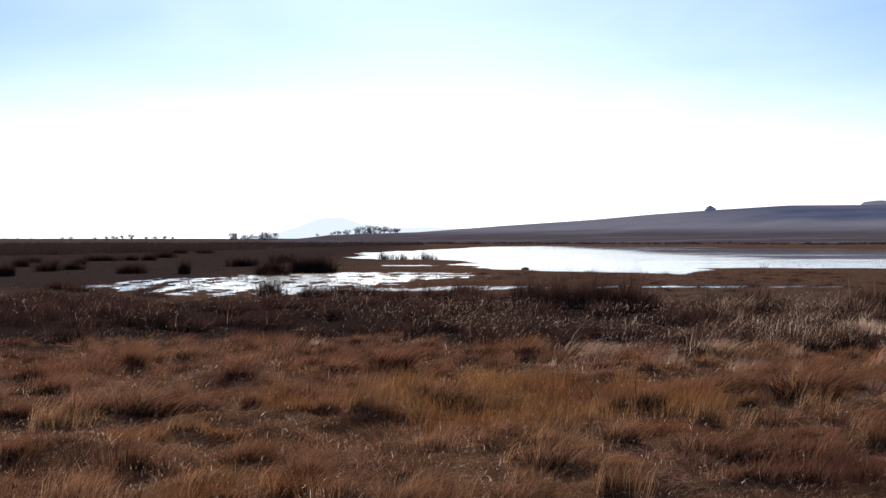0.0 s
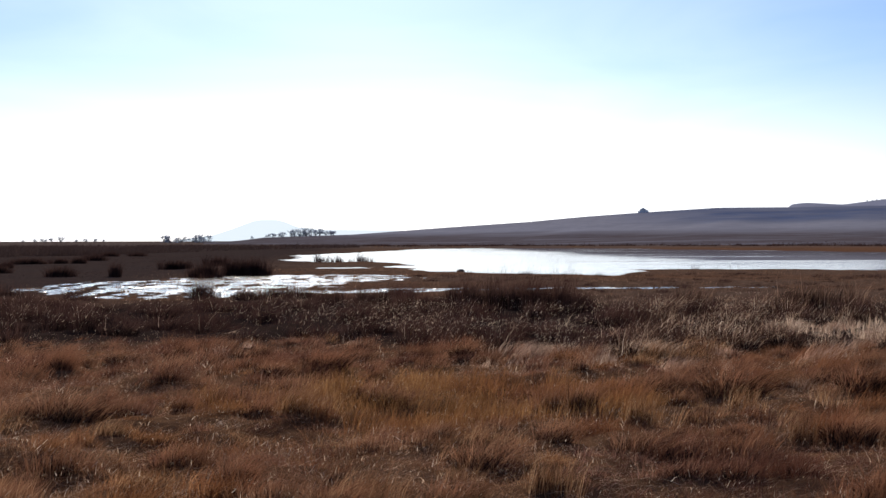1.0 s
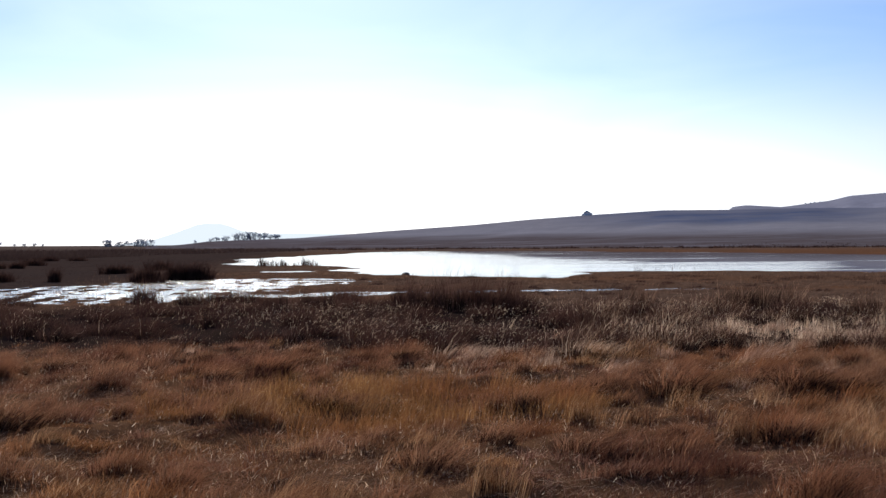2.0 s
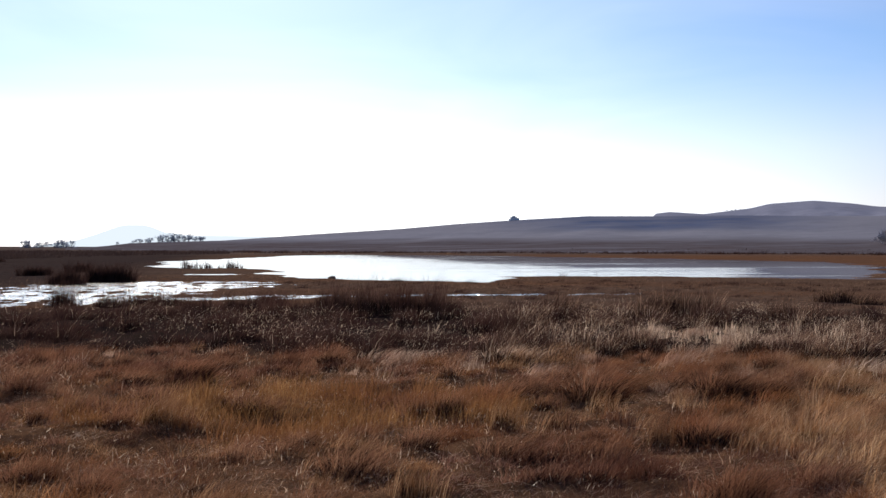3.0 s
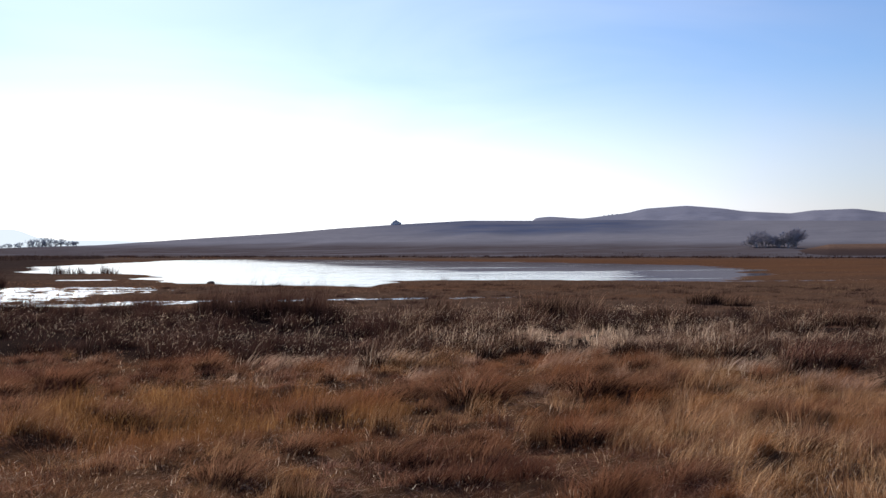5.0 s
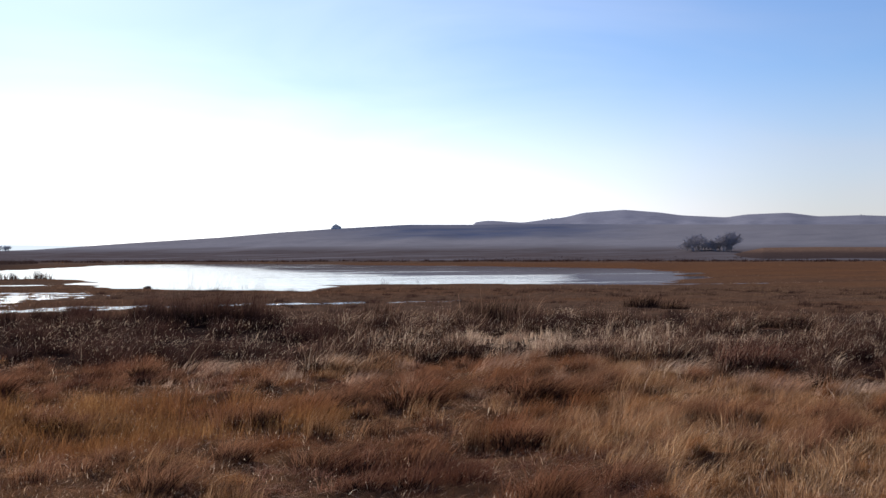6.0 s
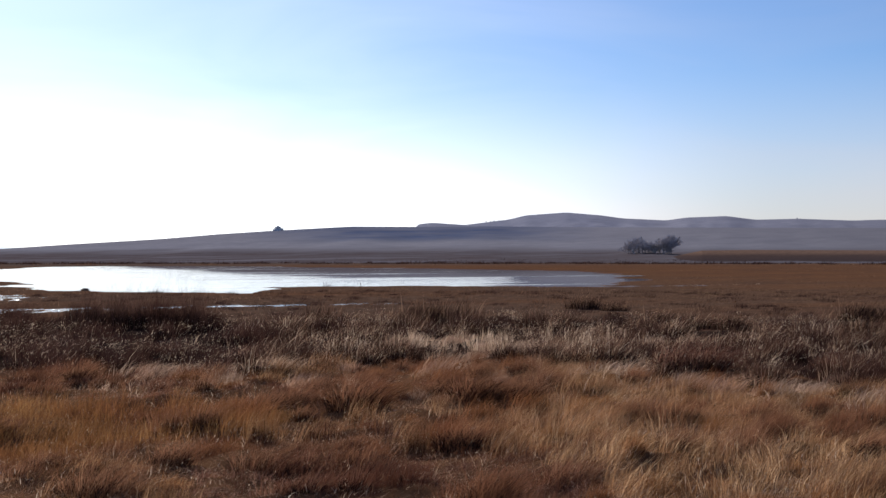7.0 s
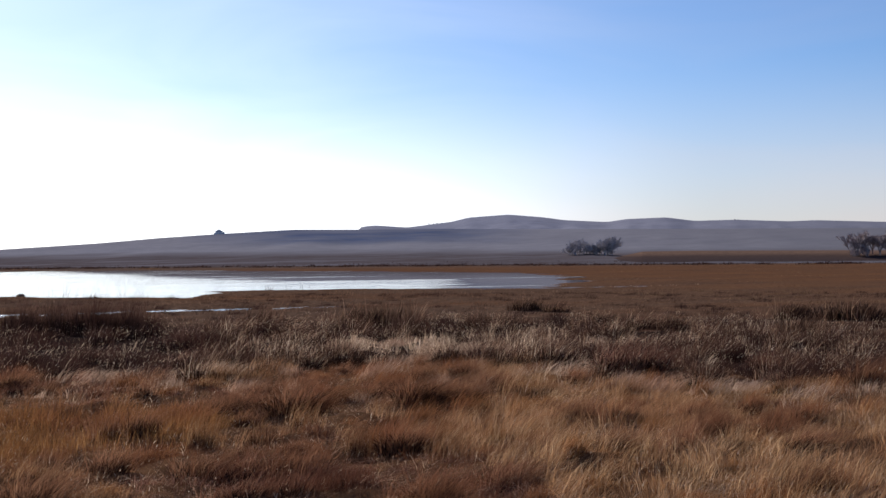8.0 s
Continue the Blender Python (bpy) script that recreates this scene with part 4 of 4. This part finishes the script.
REEDS = [airy_clump("reeds", 70 + i, 720, 1.6, 0.022, M_DARK) for i in range(4)]
place_sized(REEDS, "reed_clump", [(x, y, w * 0.72, h * 0.95) for x, y, w, h in [(-26.3, 66.1, 1.3, .75), (-33.6, 87.1, 1.8, .6), (-27.3, 75.8, 2.0, .7), (-27.0, 79.7, 1.6, .55), (-38.2, 102.5, 1.6, .5), (-31.3, 94.2, 1.5, .5),
      (-35.2, 109.8, 2.0, .55), (-33.9, 110, 2.2, .55), (-31.9, 112.4, 1.8, .55), (-30.2, 112.4, 2.0, .6), (-32.5, 127.9, 3.0, .8), (-20.4, 71.1, 1.9, .62), (-19.9, 71.5, 1.0, .5),
      (-16.8, 71.1, 1.05, .78), (-35.5, 164.0, 3.0, .5), (-39.7, 164.0, 2.5, .6), (-16.5, 88.8, 1.6, .65), (-15.6, 89, 1.6, .6), (-11.6, 71.5, 1.5, .8), (-10.9, 71.1, 1.6, .9), (-14.4, 100.3, 2.2, .8),
      (-10.1, 75.8, 1.6, .95), (-9.3, 76, 1.7, 1.0), (-8.4, 75.8, 1.8, 1.05), (-8.9, 75.4, 1.3, .9)]],
      "dark round reed clump on the brown mud flat", "reed clump", "reed clumps on the mud flat")

def arching_sedge(seed):
    """A sedge tussock whose long blades arch over to one side."""
    root = empty("sedge_tussock", 0, 0, 0)
    base = new("base", clump_mesh("base", seed, 300, 0.4, 0.5, 0.016, M_FOOT, (0.2, 0.0), 0.3))
    arch = new("arch", clump_mesh("arch", seed + 1, 170, 0.42, 1.1, 0.012, M_TAN, (1.3, -0.1), 0.35))
    for ob in (base, arch):
        ob.parent = root
    return tagged(root, "sedge tussock with long arching blades over a dark base", "sedge tussock", "arching sedge in the meadow")


place_things([arching_sedge(400), arching_sedge(410)], [(2.9, 11.5, .8, .36), (5.7, 9.9, .7, .36), (-0.3, 10.2, .5, .28), (9.6, 9.9, .7, .34)])
scatter("tall_stalks", "single pale stalks standing above the grass", 22, 60, 9, 24, 0.22, 0.005, M_GLINT, in_meadow, spread=0.15, wind=(0.15, 0), vary=0.1)
scatter("weed_stems", "thin dark weed stems in the meadow", 23, 420, 9.5, 20, 0.5, 0.006, M_DARK, in_meadow, spread=0.08, wind=(0.03, 0), clump=0.12, per=14, vary=0.1)

STAND = [airy_clump("stems", 80 + i, 130 - 50 * i, 1.15, 0.035, M_DARK) for i in range(2)]
place(STAND, "reed_stand", [(-6.5, 121.2), (-5.2, 121.4), (-4.3, 121.2), (-3.0, 125), (-1.9, 124.4), (-0.9, 124.4)],
      "thin stand of upright reeds in shallow water", "reeds", "reed stands in the water", 1.0, 53)


STALK = [clump_mesh("stalks", 85 + i, 11, 0.4, 0.9, 0.045, M_DARK, (0.1, 0.0), 0.2) for i in range(2)]
place(STALK, "reed_stalks", [(26.0, 88.7), (28.6, 92.0), (31.0, 94.5), (32.8, 94.0)],
      "few thin reed stalks standing in the pond", "reeds", "reed stalks in the pond", 1.0, 54)


# ---------------------------------------------------------------- bare trees
def tube(bm, a, b, ra, rb, n=6):
    d = (b - a).normalized()
    s = d.orthogonal().normalized()
    t = d.cross(s)
    rings = []
    for p, r in ((a, ra), (b, rb)):
        rings.append([bm.verts.new(p + (s * math.cos(2 * math.pi * k / n) + t * math.sin(2 * math.pi * k / n)) * r) for k in range(n)])
    for k in range(n):
        bm.faces.new((rings[0][k], rings[0][(k + 1) % n], rings[1][(k + 1) % n], rings[1][k]))


def bare_tree(seed, height, spread, last=5, bole=1.0, twig=0.0, bark=M_TWIG):
    """A leafless tree: trunk and limbs in one part, the haze of twigs in another."""
    rng = random.Random(seed)
    root = empty("bare_tree", 0, 0, 0)
    wood, twigs = bmesh.new(), bmesh.new()

    def grow(p, d, length, radius, level):
        q = p + d * length
        tube(wood if level < 3 else twigs, p, q, radius if level < 3 else 0.017 + 0.012 * (5 - last) + twig, radius * 0.68 if level < 3 else 0.012, 6 if level < 2 else 4 if level < 3 else 3)
        if level == last:
            return
        for _ in range(4 if level < 2 or level == 4 else 3):
            tilt = Vector((rng.gauss(0, 1), rng.gauss(0, 1), rng.gauss(0, 0.5))).normalized()
            e = (d + tilt * spread * rng.uniform(0.5, 1.1) + Vector((0, 0, 0.12))).normalized()
            grow(p.lerp(q, rng.uniform(0.15 if level == 0 else 0.35, 1.0)), e, (1.0 if level == 0 else length) * rng.uniform(0.62, 0.9), radius * 0.6, level + 1)

    grow(Vector((0, 0, 0)), Vector((rng.uniform(-0.1, 0.1), 0, 1)).normalized(), bole, 0.1, 0)
    top = max(v.co.z for v in twigs.verts)
    for bm in (wood, twigs):
        for v in bm.verts:
            v.co *= height / top
    part("trunk", wood, M_BARK if bark is M_TWIG else bark, root)
    part("crown", twigs, bark, root, "fine leafless grey-brown twigs")
    return tagged(root, "leafless grey tree on the far flat", "tree", "far trees")


def far_spot(az, r):
    return r * math.sin(radians(az)), r * math.cos(radians(az))


def build_trees():
    kinds = [bare_tree(90 + i, 9.0, 0.95, 5, twig=0.004, bark=M_BROWN_TWIG) for i in range(3)]
    dun = [bare_tree(290 + i, 9.0, 0.85, 5, twig=0.006, bark=M_DUN_TWIG) for i in range(3)]
    hazy = [bare_tree(190 + i, 9.0, 1.15, 4, twig=0.01) for i in range(3)]
    small = [bare_tree(95 + i, 9.0, 1.15, 4) for i in range(2)]
    rng = random.Random(5)
    spots = [(a, 1300, 1.25) for a in (-10.95, -10.8, -10.65, -10.2, -10.05, -9.55, -9.4, -9.25, -9.1, -8.75)]
    spots += [(a, 960, s * 0.8) for a, s in ((-5.75, .72), (-5.5, .85), (-5.2, .9), (-4.95, .98), (-4.55, 1.1), (-4.35, 1.15), (-4.15, 1.22), (-3.95, 1.2), (-3.75, 1.25), (-3.5, 1.2), (-3.3, 1.15), (-3.1, 1.2), (-2.75, 1.05), (-2.5, 1.1), (-2.35, .9), (-6.6, .55))]
    spots += [(a, 1500, s) for a, s in ((-19.2, .62), (-18.8, .66), (-17.6, .6), (-17.1, .75), (-16.7, .9), (-16.3, .85), (-15.9, .9), (-15.2, .65), (-14.7, .8), (-14.3, .85), (-13.9, .6))]
    for a, r, s in spots:
        s *= 1.3 if r > 1400 else 1.0
        x, y = far_spot(a, r)
        copy_thing(rng.choice(small if r > 1400 else hazy), pose(x, y, (max(0.0, hill_z(a, r)) if r < 1000 else 0.0) - 1.6 * s, 0, 0, rng.uniform(0, 360)) @ Matrix.Diagonal((s * rng.uniform(0.95, 1.25), s, s * rng.uniform(0.8, 1.15), 1)))
    x0 = [(31.9, 598, .7), (32.0, 600, .75), (32.4, 605, 1.0), (32.75, 600, .95), (33.1, 602, .6), (33.5, 600, .8), (33.8, 604, 1.15), (34.05, 600, 1.0)]
    x0 += [(45.75, 540, 1.25), (46.0, 538, 1.4), (46.25, 542, 1.35), (46.7, 545, 1.15), (47.05, 540, 1.25), (47.4, 541, 1.3), (47.9, 542, 1.2), (48.6, 543, 1.15), (49.3, 540, 1.1), (45.9, 534, 0.8), (46.5, 534, 0.75)]
    x0 += [(32.2, 596, .9), (32.6, 597, 1.0), (32.95, 606, .8), (33.3, 598, .75), (33.65, 597, 1.05), (33.95, 600, 1.15), (32.45, 600, 1.05)]
    for a, r, s in x0:
        x, y = far_spot(a, r)
        z = hill_z(a, r) - 2.2 if a < 40 else rise_z(a, r) - 1.8
        s *= 1.2 if a < 40 else 1.1
        ob = copy_thing(rng.choice(kinds if a < 40 else dun), pose(x, y, z, 0, 0, rng.uniform(0, 360)) @ Matrix.Diagonal((s, s, s, 1)))
        tagged(ob, "leafless grey-brown tree below the hill", "tree", "trees below the hill")
    for a, e, s in ((24.55, 1.86, .42), (24.75, 1.88, .36), (24.95, 1.9, .4), (25.2, 1.93, .3), (40.2, 1.94, .35), (40.35, 1.94, .25)):
        x, y = far_spot(a, 1895)
        ob = copy_thing(rng.choice(small), pose(x, y, EYE + 1895 * math.tan(radians(e)) - 1.2, 0, 0, rng.uniform(0, 360)) @ Matrix.Diagonal((s * 1.6, s * 1.6, s, 1)))
        tagged(ob, "small leafless shrub on the crest of the ridge", "shrub", "shrubs on the ridge")
    for k, ob in enumerate(kinds + dun + hazy + small):
        ob.matrix_world = pose(*far_spot(-20.6 - 0.6 * k, 1500), 0) @ Matrix.Diagonal((0.35, 0.35, 0.35, 1))


build_trees()


# ---------------------------------------------------------------- farmhouse on the hill
def box(bm, x0, x1, y0, y1, z0, z1):
    v = [bm.verts.new((x, y, z)) for z in (z0, z1) for x, y in ((x0, y0), (x1, y0), (x1, y1), (x0, y1))]
    for f in ((3, 2, 1, 0), (4, 5, 6, 7), (0, 1, 5, 4), (1, 2, 6, 5), (2, 3, 7, 6), (3, 0, 4, 7)):
        bm.faces.new([v[i] for i in f])


def gable(bm, x0, x1, y0, y1, z0, z1):
    v = [bm.verts.new(p) for p in ((x0, y0, z0), (x1, y0, z0), (x1, y1, z0), (x0, y1, z0), ((x0 + x1) / 2, y0, z1), ((x0 + x1) / 2, y1, z1))]
    for f in ((3, 2, 1, 0), (0, 1, 4), (2, 3, 5), (1, 2, 5, 4), (3, 0, 4, 5)):
        bm.faces.new([v[i] for i in f])


def build_house():
    az = 13.72
    x, y = far_spot(az, 1000)
    root = empty("farmhouse", x, y, hill_z(az) - 0.4, -az)
    bm = bmesh.new()
    box(bm, -3.4, 3.0, -3, 3, -0.5, 2.4)
    box(bm, 2.9, 4.6, -2, 2, -0.5, 2.1)
    box(bm, -4.8, -3.3, -2, 2, -0.5, 1.5)
    part("wall", bm, M_WALL, root)
    bm = bmesh.new()
    gable(bm, -3.9, 3.4, -3.3, 3.3, 2.4, 4.6)
    roof = part("roof", bm, M_ROOF, root, "grey pitched roof")
    bm = bmesh.new()
    box(bm, 4.0, 4.5, -0.4, 0.4, 2.1, 3.0)
    part("chimney", bm, M_WALL, roof)
    tagged(root, "small dark farmhouse on the crest of the hill", "house")


build_house()


# ---------------------------------------------------------------- mound in the pond
def build_mound():
    bm = bmesh.new()
    bmesh.ops.create_icosphere(bm, subdivisions=3, radius=0.3)
    for v in bm.verts:
        v.co = Vector((v.co.x * 1.0, v.co.y * 0.7, v.co.z * 0.55)) * (1 + 0.18 * noise.noise(v.co * 6))
    me = bpy.data.meshes.new("mud_mound")
    bm.to_mesh(me)
    bm.free()
    me.materials.append(M_MUD)
    ob = new("mud_mound", me)
    ob.matrix_world = pose(6.2, 82.5, 0.05)
    tagged(ob, "small dark mound of mud standing in the water", "mud mound")


build_mound()
